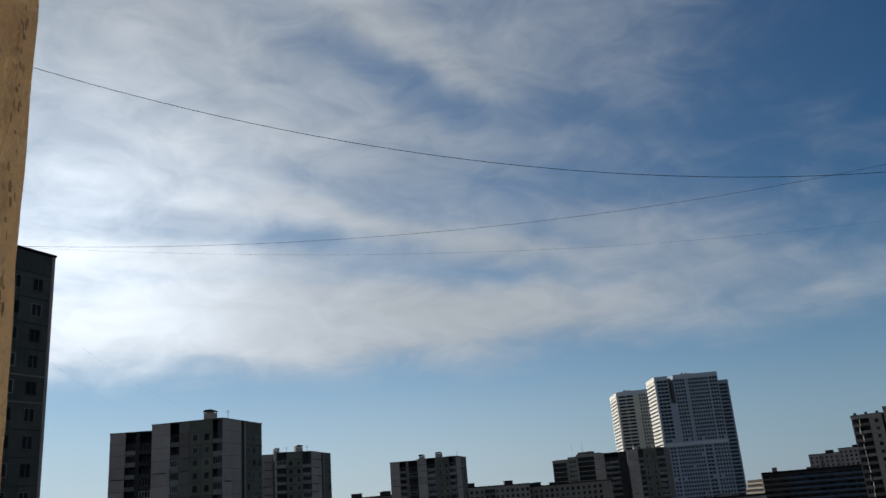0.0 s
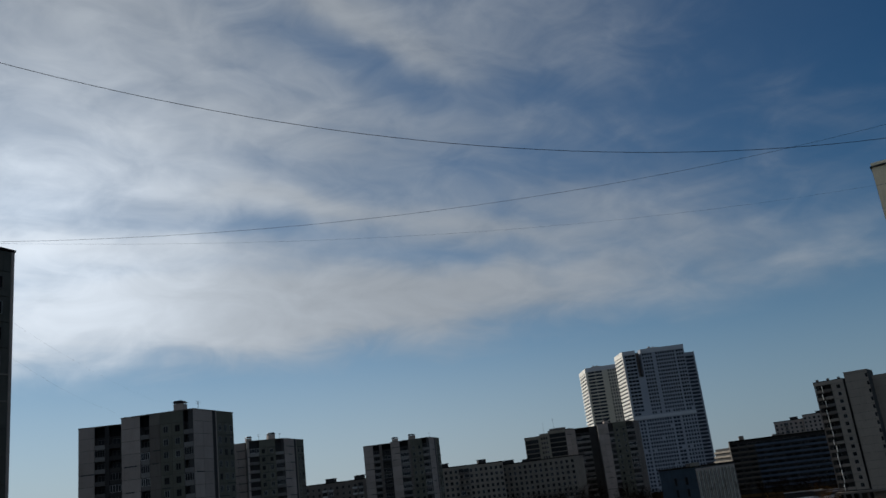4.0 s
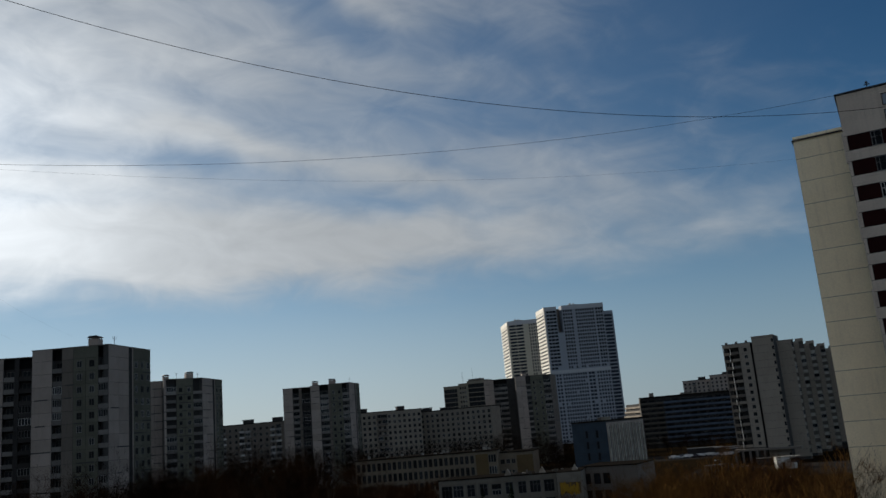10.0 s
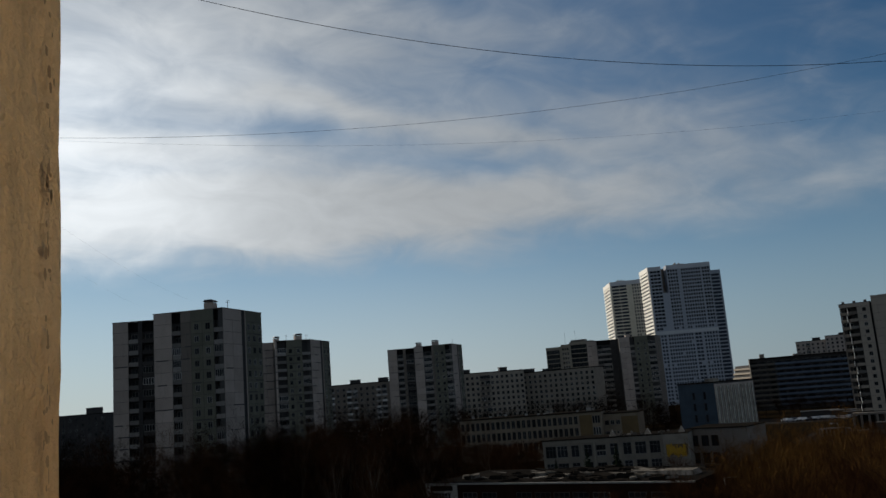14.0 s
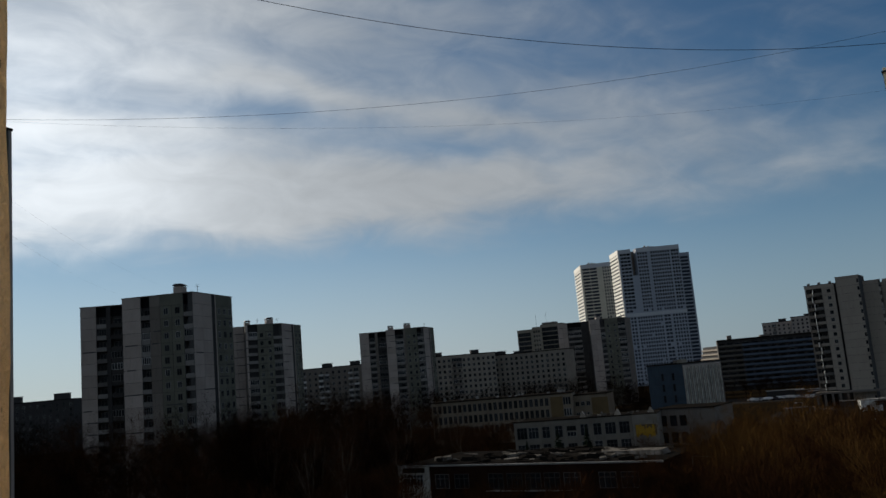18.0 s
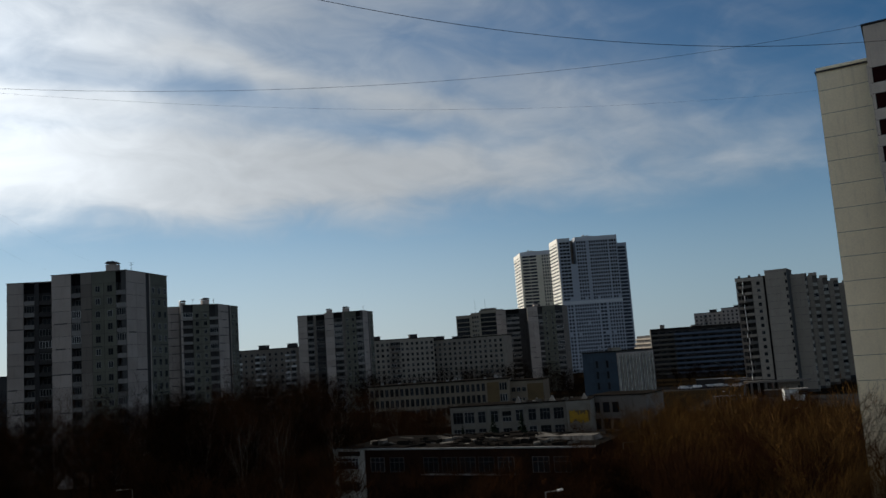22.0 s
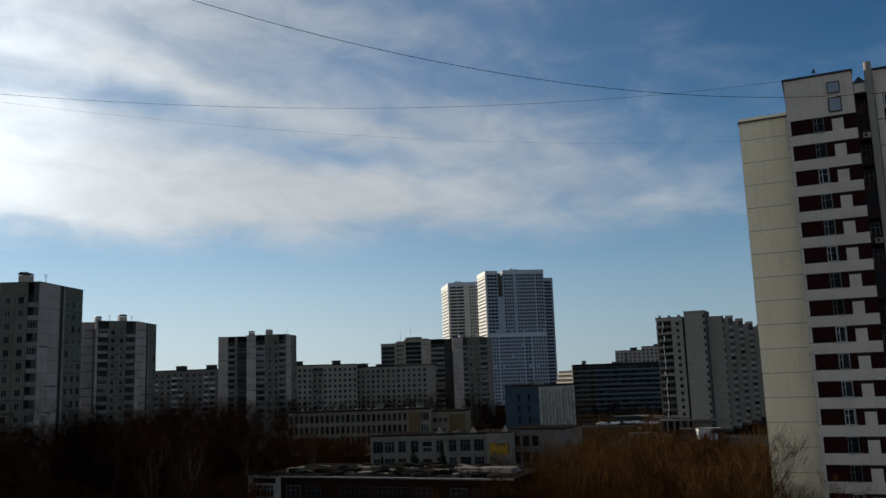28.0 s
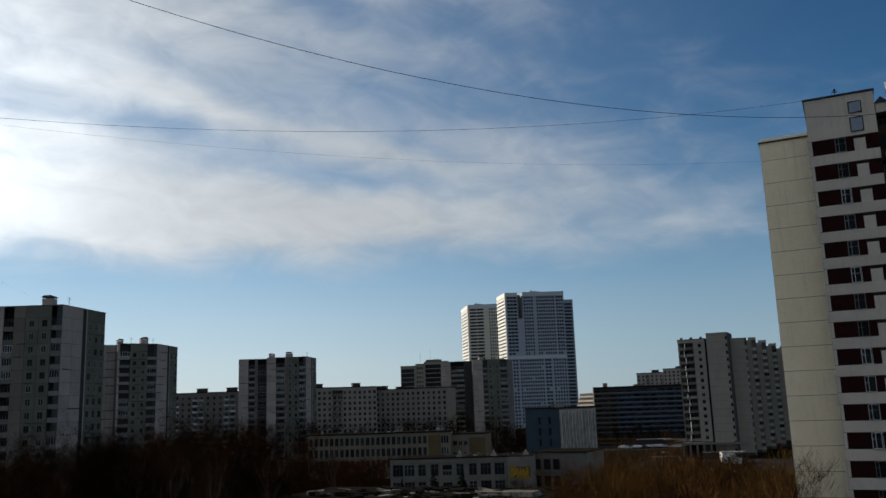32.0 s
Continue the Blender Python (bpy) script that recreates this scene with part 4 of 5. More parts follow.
# ---- the grey block with stepped sections behind the kiosk ----
def stepped_block():
    m = on_wall(spot(25.56, 331), spot(28.75, 328))
    inv = m.inverted()
    root = thing("stepped_block", m, "grey sixteen-storey block with stepped sections and pale balconies", "apartment building")
    top, fh, z0 = 43.3, 2.6, 5.6
    I4 = Matrix.Identity(4)

    def x_of(az, d=330):
        return (inv @ spot(az, d)).x

    a, b = 0.0, x_of(27.3)
    # open loggia bay; white screens slanted to show a sunlit line in view
    wb = 5.8
    solid(root, "core", I4, wb, b, 1.5, 13, 0, top, concrete_dark_and_shade)
    solid(root, "core", I4, a, wb, 3.0, 13, 0, top, concrete_dark_and_shade)
    for f in range(14):
        z = z0 + f * fh
        part("balcony", balcony_mesh(4.2, 2.4, fh, concrete), None, root, at=Matrix.Translation((0.2, 3.0, z)))
        part("window", window_mesh(2.2, 1.5, 1), None, root, at=Matrix.Translation((2.2, 3.0, z + 0.8)))
        bm = bmesh.new()
        jog = 0.25 * (f % 2) + 0.15 * (f % 3)
        prism(bm, [(2.0 + jog, 1.1), (2.35 + jog, -0.5), (2.5 + jog, -0.5), (2.15 + jog, 1.1)], z + 0.05, z + 2.3 - 0.5 * (f % 4 == 2))
        part("screen", bm, light_paint, root, "slanted sunlit pale screen")
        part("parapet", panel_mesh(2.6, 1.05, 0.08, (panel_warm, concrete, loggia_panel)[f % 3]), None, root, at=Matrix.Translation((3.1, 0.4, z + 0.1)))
    solid(root, "pillar", I4, 0, 0.3, 0.9, 1.3, z0, top - 1.3, concrete)
    solid(root, "wall", I4, wb, b, 0, 1.5, 0, top, joint)
    panel_wall(root, I4, wb, b, z0, 14, fh, panel_warm, [(wb + (b - wb) * .55, 1.2, 1.3, 0.8, 1)])
    part("panel", panel_mesh(b, 1.3, 0.06, panel_warm), None, root, at=Matrix.Translation((0, 0, top - 1.3)))
    part("panel", panel_mesh(x_of(28.75) - x_of(27.42), 0.58, 0.06, panel_warm), None, root, at=Matrix.Translation((x_of(27.42), 0, 44.52)))
    solid(root, "roof", I4, -0.1, b + 0.1, -0.1, 13, top, top + 0.15, bitumen)
    for i in range(3):
        bm = bmesh.new()
        x = b * (0.12 + 0.36 * i)
        box(bm, x - 0.4, x + 0.4, 2, 3, top + 0.3, top + 1.0)
        part("chimney", bm, concrete, root)
    # porch
    solid(root, "porch_roof", I4, -0.8, x_of(29.4), -3.0, 1.4, 4.6, 5.3, concrete)
    for i in range(5):
        solid(root, "porch_column", I4, -0.7 + i * 2.5, 0.0 + i * 2.5, -2.9, -2.3, 0, 4.6, concrete)
    # the unlit shop inside is put into the colour here
    solid(root, "shop_glass", I4, 0.2, b, 1.2, 1.45, 0.4, 4.4, opening_shade)
    # tall plain section
    c0, c1 = x_of(27.42), x_of(28.75)
    solid(root, "core", I4, c0, c1, 0.05, 13, 0, 45.1, joint)
    panel_wall(root, I4, c0, c1, 1.0, 16, 2.72, panel_warm, width=9)
    solid(root, "roof", I4, c0 - 0.1, c1 + 0.1, -0.1, 13, 45.1, 45.3, panel_warm)
    for f in range(16):
        solid(root, "stair_window", I4, c1 - 0.75, c1 - 0.1, -0.12, -0.05, 1.8 + 2.72 * f, 3.1 + 2.72 * f, glass)
    # filler added behind the slit, its dark colour stands for the gap's shade
    solid(root, "stair_core", I4, b - 0.5, c0 + 0.5, 2.0, 12, 0, 43.0, concrete_dark_and_shade)
    # the next section, then three stepping away
    for az0, az1, d, h in ((28.8, 29.85, 336, 43.2), (29.87, 30.42, 352, 43.2), (30.44, 31.02, 374, 43.2), (31.04, 31.6, 399, 43.0), (31.62, 32.3, 426, 43.0)):
        sm = inv @ on_wall(spot(az0, d), spot(az1, d))
        w = (spot(az1, d) - spot(az0, d)).length
        solid(root, "core", sm, -3.0, w, 1.3, 30, 0, h - 0.05, concrete)
        split = w * (0.90 if d == 336 else 0.52)
        solid(root, "wall", sm, 0.0, split, 0, 1.3, 0, h, joint)
        panel_wall(root, sm, 0.0, split, h - 1.4 - 15 * 2.72, 15, 2.72, panel_warm, width=3.8)
        part("panel", panel_mesh(split, 1.38, 0.06, panel_warm), None, root, at=sm @ Matrix.Translation((0, 0, h - 1.4)))
        me, gl = balcony_mesh(w - split, 1.3, 2.72, corner_render, 1.25), glazing_mesh(w - split, 1.4, 3, frame_white)
        for f in range(15):
            bal = part("balcony", me, None, root, at=sm @ Matrix.Translation((split, 1.3, h - 1.4 - 2.72 * (f + 1))))
            if (f + int(d)) % 3 == 0:
                part("glazing", gl, None, bal, at=Matrix.Translation((0, -1.3, 1.27)))
        solid(root, "roof", sm, -0.1, w + 0.1, -0.1, 30, h, h + 0.12, panel_warm)
        if d > 340:
            solid(root, "lift_head", sm, split - 1.2, w + 0.1, 0.2, 4, h + 0.12, h + 1.1, panel_warm)
    return root


stepped_block()


# ---- the long dark block with continuous balconies, and what stands behind it ----
def gallery_block():
    p1, p2 = spot(19.95, 515), spot(26.2, 520)
    m = on_wall(p1, p2)
    root = thing("gallery_block", m, "long dark block with continuous balcony bands", "apartment building")
    w, top = (p2 - p1).length, 29.2
    I4 = Matrix.Identity(4)
    solid(root, "core", I4, 0, w, 1.4, 14, 0, top, concrete_dark_and_shade)
    split = w * 0.235
    solid(root, "end_wall", I4, -0.3, -0.02, 0, 14, 0, top, gallery_grey)
    fh = 2.85
    wing = balcony_mesh(split / 3 - 0.2, 1.4, fh, gallery_grey, 1.1)
    band = balcony_mesh((w - split) / 6, 1.4, fh, concrete_navy, 1.1)
    for f in range(9):
        z = 2.4 + f * fh
        for i in range(6):
            part("balcony", band, None, root, at=Matrix.Translation((split + (w - split) * i / 6, 1.4, z)))
        for i in range(3):
            part("balcony", wing, None, root, at=Matrix.Translation((split * i / 3, 1.4, z)))
            part("window", window_mesh(3.2, 1.4, 2, mat=frame_dark), None, root, at=Matrix.Translation((split * (i + .5) / 3, 1.4, z + 0.9)))
        for i in range(9):
            part("window", window_mesh(3.4, 1.4, 2, mat=frame_dull), None, root, at=Matrix.Translation((split + (w - split) * (i + .5) / 9, 1.4, z + 1.0)))
    solid(root, "roof", I4, -0.2, w + .2, -0.2, 14, top, top + 0.4, bitumen)
    solid(root, "lift_head", I4, w * .10, w * .145, 2, 6, top + .4, top + 2.6, concrete)
    solid(root, "roof_step", I4, w * .42, w * .52, 3, 8, top + .4, top + 1.4, concrete)
    return root


gallery_block()
long_block("pale stepped block seen over the long dark one", spot(22.8, 650), spot(24.5, 648), 40.5, 14, concrete_pale, 6, 21, stacks=(.4,), heads=[(.7, 5, 1.6)])
long_block("pale upper block seen over the long dark one", spot(24.52, 645), spot(26.4, 640), 42.8, 15, concrete_pale, 7, 22, heads=[(.5, 4, 1)])


def terrace_block():
    p1, p2 = spot(18.7, 640), spot(20.2, 585)
    m = on_wall(p1, p2)
    root = thing("terraced_block", m, "sunlit cream block with stepped balconies", "apartment building")
    w = (p2 - p1).length
    for f in range(9):
        solid(root, "storey", Matrix.Identity(4), w * 0.035 * max(0, f - 4), w, 1.2, 14, f * 3, f * 3 + 3, concrete_dark_and_shade)
        solid(root, "balcony", Matrix.Identity(4), w * 0.035 * max(0, f - 4), w, 0, 1.3, f * 3, f * 3 + 1.2, concrete_light)
    return root


terrace_block()


# ---- blue and white office block ----
def office_block():
    p1, p2, p3 = spot(15.3, 267), spot(17.57, 262), spot(19.96, 283)
    m = on_wall(p1, p2)
    inv = m.inverted()
    root = thing("office_block", m, "blue five-storey office block with a ribbed pale flank", "office building")
    b, c = inv @ p2, inv @ p3
    top = 19.9
    bm = bmesh.new()
    prism(bm, [(0, 0.05), (b.x - .05, .05), (c.x - .05, c.y), (c.x - b.x, c.y)], 0, top)
    part("core", bm, joint, root)
    panel_wall(root, Matrix.Identity(4), 0, b.x, 1.2, 6, 3.1, concrete_blue, width=4.0)
    for xx in (b.x * 0.42, b.x * 0.72):
        for f in range(5):
            part("window", window_mesh(0.8, 2.2, 0, 0.08, mat=concrete_dark_and_shade), None, root, at=Matrix.Translation((xx, -0.06, 2.0 + 3.3 * f)))
    rm = on_wall(b, c)
    rl = (c - b).length
    panel_wall(root, rm, 0, rl, 0.6, 6, 3.15, concrete_pale, width=3.3)
    for i in range(11):
        solid(root, "rib", rm, rl * (i + .1) / 11, rl * (i + .1) / 11 + 0.55, -0.5, -0.06, 0.5, top - 1.0, corner_render)
        solid(root, "glass_strip", rm, rl * (i + .45) / 11, rl * (i + .8) / 11, -0.12, -0.07, 1.0, top - 1.6, tower_band)
    bm = bmesh.new()
    prism(bm, [(-.2, -.2), (b.x, -.3), (c.x + .2, c.y), (c.x - b.x, c.y)], top, top + 0.3)
    part("roof", bm, bitumen, root)
    solid(root, "roof_plant", rm, rl * .3, rl * .45, 5, 7, top + .3, top + 1.2, concrete)
    solid(root, "stair_head", Matrix.Identity(4), b.x - 1.5, b.x - .2, 0.1, 4, top + .3, top + 1.3, plaster_white)
    for i in range(7):
        mast(root, b.x * (0.2 + 0.11 * i), 3, top + .3, 1.2 + (i % 3) * .4, 0)
    return root


office_block()


# ---- the dark neighbour beside the window ----
def neighbour_block():
    p2 = spot(-25.3, 96.9)
    d = (p2 - spot(-27.38, 94.2)).normalized()
    p1 = p2 - d * 24.0
    m = on_wall(p1, p2)
    root = thing("neighbour_block", m, "dark panel block, bluish windows in pale string courses", "apartment building")
    w, top, fh = 24.0, 52.0, 2.75
    solid(root, "core", Matrix.Identity(4), 0, w, 0.02, 14, 0, top, joint)
    z0 = top - 2.3 - 17 * fh
    panel_wall(root, Matrix.Identity(4), w - 8.1, w - 0.25, z0, 17, fh, neighbour_panel, [(w - 1.9, 1.25, 1.4, 0.8, 1), (w - 4.6, 1.25, 1.4, 0.8, 1)], width=4.0)
    part("panel", panel_mesh(w, 2.3, 0.06, neighbour_panel), None, root, at=Matrix.Translation((0, 0, top - 2.3)))
    solid(root, "edge_strip", Matrix.Identity(4), w - 0.3, w + 0.05, -0.12, 0.4, 0, top, concrete_pale)
    for k in (12, 13):
        solid(root, "string_course", Matrix.Identity(4), w - 8.1, w - 0.3, -0.12, -0.05, z0 + k * fh - 0.06, z0 + k * fh + 0.08, plaster_white)
    solid(root, "roof", Matrix.Identity(4), -0.2, w + 0.15, -0.2, 14, top, top + 0.25, bitumen)
    return root


neighbour_block()

# ---- low buildings in the courtyard ----
def grid_windows(root, m, xs, zs, w, h, bars, f=0.1, mat=None, cross=False):
    me = window_mesh(w, h, bars, f, mat, cross)
    for z in zs:
        for x in xs:
            part("window", me, None, root, at=m @ Matrix.Translation((x, 0, z)))


def school():
    p1, p2 = spot(0.76, 275), spot(10.2, 268)
    m = on_wall(p1, p2)
    root = thing("school", m, "long pale yellow school with tall paired windows", "school")
    w, top = (p2 - p1).length, 13.8
    I4 = Matrix.Identity(4)
    solid(root, "wall", I4, 0, w, 0, 14, 0, top, school_wall)
    solid(root, "ochre_end", I4, w * .845, w * .935, -0.05, 0.02, 4.0, top - 0.8, ochre)
    solid(root, "roof", I4, -0.3, w + .3, -0.3, 14.3, top, top + 0.35, bitumen)
    xs = [w * (0.02 + 0.0365 * i) for i in range(23)]
    grid_windows(root, I4, xs, [top - 3.4, top - 6.9, top - 10.4], 1.15, 2.4, 1, 0.07, frame_dark)
    grid_windows(root, I4, [w * .945, w * .963, w * .981], [top - 3.4, top - 6.9], 0.7, 2.3, 0)
    for i in range(24):
        x = w * (0.0017 + 0.0365 * i)
        solid(root, "pilaster", I4, x, x + 0.35, -0.16, 0, 0, top - 0.6, school_wall)
    rnd = random.Random(5)
    for i in range(12):
        x = w * rnd.uniform(.05, .95)
        y = rnd.uniform(1, 9)
        bm = bmesh.new()
        box(bm, x - 0.4, x + 0.4, y, y + 0.6, top + .35, top + .35 + rnd.uniform(.3, .9))
        part("vent", bm, roof_edge, root)
    q1, q2 = spot(10.3, 276), spot(12.56, 274)
    m2 = m.inverted() @ on_wall(q1, q2)
    w2 = (q2 - q1).length
    solid(root, "annex", m2, 0, w2, 0, 12, 0, 12.6, school_wall)
    solid(root, "ochre_wall", m2, w2 * .52, w2 - .1, -0.06, 0.0, 3.0, 11.6, ochre)
    solid(root, "annex_roof", m2, -0.2, w2 + .2, -0.2, 12.2, 12.6, 12.9, bitumen)
    grid_windows(root, m2, [w2 * .1, w2 * .26, w2 * .42], [9.2, 5.8], 1.3, 1.4, 1)


school()


def kindergarten():
    p1, p2 = spot(6.21, 175), spot(13.91, 172)
    m = on_wall(p1, p2)
    inv = m.inverted()
    root = thing("kindergarten", m, "white three-storey kindergarten with small roof gables", "school")
    w, top = (p2 - p1).length, 11.4
    I4 = Matrix.Identity(4)
    solid(root, "wall", I4, 0, w, 0.0, 13, 0, top, plaster_white)
    fh = 3.4
    for z in (top - 4.1, top - 7.5):
        solid(root, "string_course", I4, 0, w, -0.1, -0.01, z, z + 0.25, plaster_white)
    three = window_mesh(2.15, 2.3, 2, 0.06, cross=True)
    two = window_mesh(1.6, 2.3, 1, 0.06, cross=True)
    half = window_mesh(1.85, 0.95, 2, 0.06)
    for row in range(3):
        z = top - 3.3 - fh * row
        for share, me in ((.06, three), (.16, three), (.27, two), (.38, two), (.6, two), (.71, two), (.82, three), (.94, three)):
            part("window", me, None, root, at=Matrix.Translation((w * share, 0, z)))
        for dz in (0, 1.15):
            part("window", half, None, root, at=Matrix.Translation((w * .49, 0, z + dz)))
    for share in (.005, .215, .325, .435, .545, .655, .765, .88, .99):
        solid(root, "pilaster", I4, w * share - .25, w * share + .25, -0.18, 0, 0, top - .7, plaster_white)
    solid(root, "parapet", I4, -.15, w + .15, -.25, .1, top - .7, top + .05, plaster_white)
    solid(root, "roof", I4, 0, w, 0.12, 13, top - .05, top + .02, bitumen)
    solid(root, "roof_flashing", I4, -.25, w + .2, -.4, .15, top + .05, top + .3, bitumen)
    # mural wall and the recessed wing beyond it
    q1, q2 = spot(13.93, 171), spot(15.57, 170.5)
    m2 = inv @ on_wall(q1, q2)
    w2 = (q2 - q1).length
    solid(root, "mural_wall", m2, 0, w2, 0, 12, 0, top + .1, plaster_white)
    solid(root, "roof", m2, -.05, w2 + .1, .12, 12.1, top + .1, top + .22, bitumen)
    rnd = random.Random(8)
    solid(root, "mural_ground", m2, w2 * .1, w2 * .94, -.015, 0, top - 3.9, top - 1.8, ochre)
    x = w2 * .12
    for i in range(13):
        wd = w2 * rnd.uniform(.045, .085)
        z0, z1 = top - rnd.uniform(3.5, 4.3), top - rnd.uniform(1.5, 2.6)
        bm = bmesh.new()
        ring = [(x, z0), (x + wd, z0 + rnd.uniform(-.3, .3)), (x + wd * 1.05, z1 + rnd.uniform(-.5, .4)), (x, z1)]
        lift = 0.02 + 0.004 * i
        face = [bm.verts.new((px, -lift, pz)) for px, pz in ring]
        back = [bm.verts.new((px, 0.0, pz)) for px, pz in ring]
        bm.faces.new(face)
        for q in range(4):
            bm.faces.new((face[(q + 1) % 4], face[q], back[q], back[(q + 1) % 4]))
        part("mural_patch", bm, mural_yellow, root, at=m2)
        x += wd * .92
    q3, q4 = spot(15.6, 181), spot(19.2, 177)
    m3 = inv @ on_wall(q3, q4)
    w3 = (q4 - q3).length
    solid(root, "wing", m3, 0, w3, 0, 12, 0, 11.6, concrete)
    solid(root, "wing_roof", m3, -.2, w3 + .2, -.2, 12, 11.6, 11.8, bitumen)
    grid_windows(root, m3, [w3 * .1, w3 * .28, w3 * .45], [8.2, 4.8, 1.4], 1.4, 2.1, 1, mat=brown_rail)
    # roof gables
    for share, y in ((.58, 3.0), (.88, 2.5), (1.16, 2.5)):
        bm = bmesh.new()
        x = w * share
        h = 1.35
        pts = [(x - .6, 0), (x + .6, 0), (x + .6, .3), (x, h), (x - .6, .3)]
        f = [bm.verts.new((a, y, top + c)) for a, c in pts]
        b = [bm.verts.new((a, y + 1.6, top + c)) for a, c in pts]
        bm.faces.new(f)
        bm.faces.new(b[::-1])
        for q in range(5):
            bm.faces.new((f[(q + 1) % 5], f[q], b[q], b[(q + 1) % 5]))
        part("roof_gable", bm, pier_panel, root)
    for i in range(14):
        x, y = w * rnd.uniform(.5, 1.15), rnd.uniform(1, 8)
        bm = bmesh.new()
        s = rnd.uniform(.2, .6)
        box(bm, x - s, x + s, y, y + s, top, top + rnd.uniform(.3, .8))
        part("vent", bm, scrap, root)


kindergarten()


def workshop():
    """The near low brick building with a littered flat roof."""
    p0, p1 = spot(0.2, 141), spot(15.6, 123.2)
    d = (p1 - p0).normalized()
    left = p0 - d * 6.2
    m = on_wall(left, p1)
    root = thing("workshop", m, "low brown brick building with a pale rendered corner", "building")
    w, top = (p1 - left).length, 7.8
    I4 = Matrix.Identity(4)
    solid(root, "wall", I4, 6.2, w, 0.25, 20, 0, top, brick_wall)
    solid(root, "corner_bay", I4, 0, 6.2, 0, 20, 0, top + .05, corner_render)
    # flat dark strip laid on the bay's wall below the roof
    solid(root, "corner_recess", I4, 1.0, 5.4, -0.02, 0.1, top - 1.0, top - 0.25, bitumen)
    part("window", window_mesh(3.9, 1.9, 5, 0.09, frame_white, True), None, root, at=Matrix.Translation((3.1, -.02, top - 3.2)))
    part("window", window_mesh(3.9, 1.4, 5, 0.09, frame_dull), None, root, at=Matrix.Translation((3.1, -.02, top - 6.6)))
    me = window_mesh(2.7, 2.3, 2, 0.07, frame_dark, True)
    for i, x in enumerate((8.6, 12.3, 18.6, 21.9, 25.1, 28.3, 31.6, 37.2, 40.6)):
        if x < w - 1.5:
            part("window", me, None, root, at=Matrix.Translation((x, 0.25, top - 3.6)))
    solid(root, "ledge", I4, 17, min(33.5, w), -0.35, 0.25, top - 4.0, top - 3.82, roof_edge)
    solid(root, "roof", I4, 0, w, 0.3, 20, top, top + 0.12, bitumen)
    solid(root, "roof_edge", I4, 6.2, w, 0.1, 0.5, top - .1, top + 0.13, roof_edge)
    solid(root, "roof_edge", I4, 0, 6.2, -0.1, 0.3, top + .05, top + 0.16, roof_edge)
    bm = bmesh.new()
    box(bm, w * .72, w * .95, 7.5, 11, top + .12, top + .75)
    for v in bm.verts:
        if v.co.z > top + .5:
            v.co.y += .6
            v.co.x += (w * .8 - v.co.x) * .1
    part("roof_lantern", bm, scrap, root)
    # loose sheets of old roofing
    rnd = random.Random(3)
    for i in range(210):
        sw, sd = rnd.uniform(.8, 3.2), rnd.uniform(.4, 1.5)
        x = rnd.choice((rnd.uniform(4, w - 4), rnd.gauss(w * .62, 7)))
        x = min(max(x, 3), w - 3)
        y = rnd.uniform(2, 17)
        th = rnd.choice((.06, .09, .2, .4, .6))
        bm = bmesh.new()
        vs = box(bm, -sw / 2, sw / 2, -sd / 2, sd / 2, 0, th)
        for v in vs:
            v.co.z += (v.co.x / sw) ** 2 * .25 * rnd.random() + v.co.y * rnd.uniform(.0, .12) + 0.1
            v.co.x += rnd.uniform(-.15, .15)
        ob = part("roofing_sheet", bm, scrap if i % 5 == 0 else bitumen)
        ob.matrix_basis = m @ Matrix.Translation((x, y, top + .06)) @ pose(0, 0, 0, rnd.uniform(-7, 7), rnd.uniform(-7, 7), rnd.uniform(-35, 35))
        tagged(ob, "weathered sheet of old roofing lying on the flat roof", "roofing sheet", "loose roofing scrap")


workshop()


def kiosk():
    m = on_wall(spot(27.75, 297), spot(29.5, 299))
    root = thing("kiosk", m, "small white flat-roofed kiosk with dark shop front", "kiosk")
    I4 = Matrix.Identity(4)
    solid(root, "body", I4, 0, 4.2, 0, 4, 0, 3.6, light_paint)
    solid(root, "shop_front", I4, 4.2, 7.4, .4, 4, 0, 2.9, brown_rail)
    solid(root, "canopy", I4, -0.1, 7.6, -.25, 4.1, 3.6, 3.75, roof_edge)
    solid(root, "low_wall", I4, 3.0, 5.6, -2.2, -1.9, 0, 1.9, light_paint)
    part("window", window_mesh(2.2, 1.3, 2, mat=frame_dark), None, root, at=Matrix.Translation((5.8, 0.4, 1.1)))
    part("door", panel_mesh(0.95, 2.1, 0.05, brown_rail), None, root, at=Matrix.Translation((1.6, 0, 0.05)))


kiosk()


# ---- parked cars, sheds, lamps ----
def car(at, colour):
    root = thing("parked_car", at, "parked car in a row on the forecourt", "car", "parked cars")
    bm = bmesh.new()
    box(bm, -2.1, 2.1, -.85, .85, .35, .85)
    vs = box(bm, -1.3, 1.1, -.78, .78, .85, 1.45)
    for v in vs:
        if v.co.z > 1.2:
            v.co.x *= .72
            v.co.y *= .88
    part("body", bm, colour, root)
    for x in (-1.3, 1.3):
        for y in (-.85, .85):
            bm = bmesh.new()
            bmesh.ops.create_cone(bm, cap_ends=True, segments=12, radius1=.33, radius2=.33, depth=.2, matrix=Matrix.Translation((x, y, .33)) @ pose(0, 0, 0, 90))
            part("wheel", bm, cable_black, root)
    return root


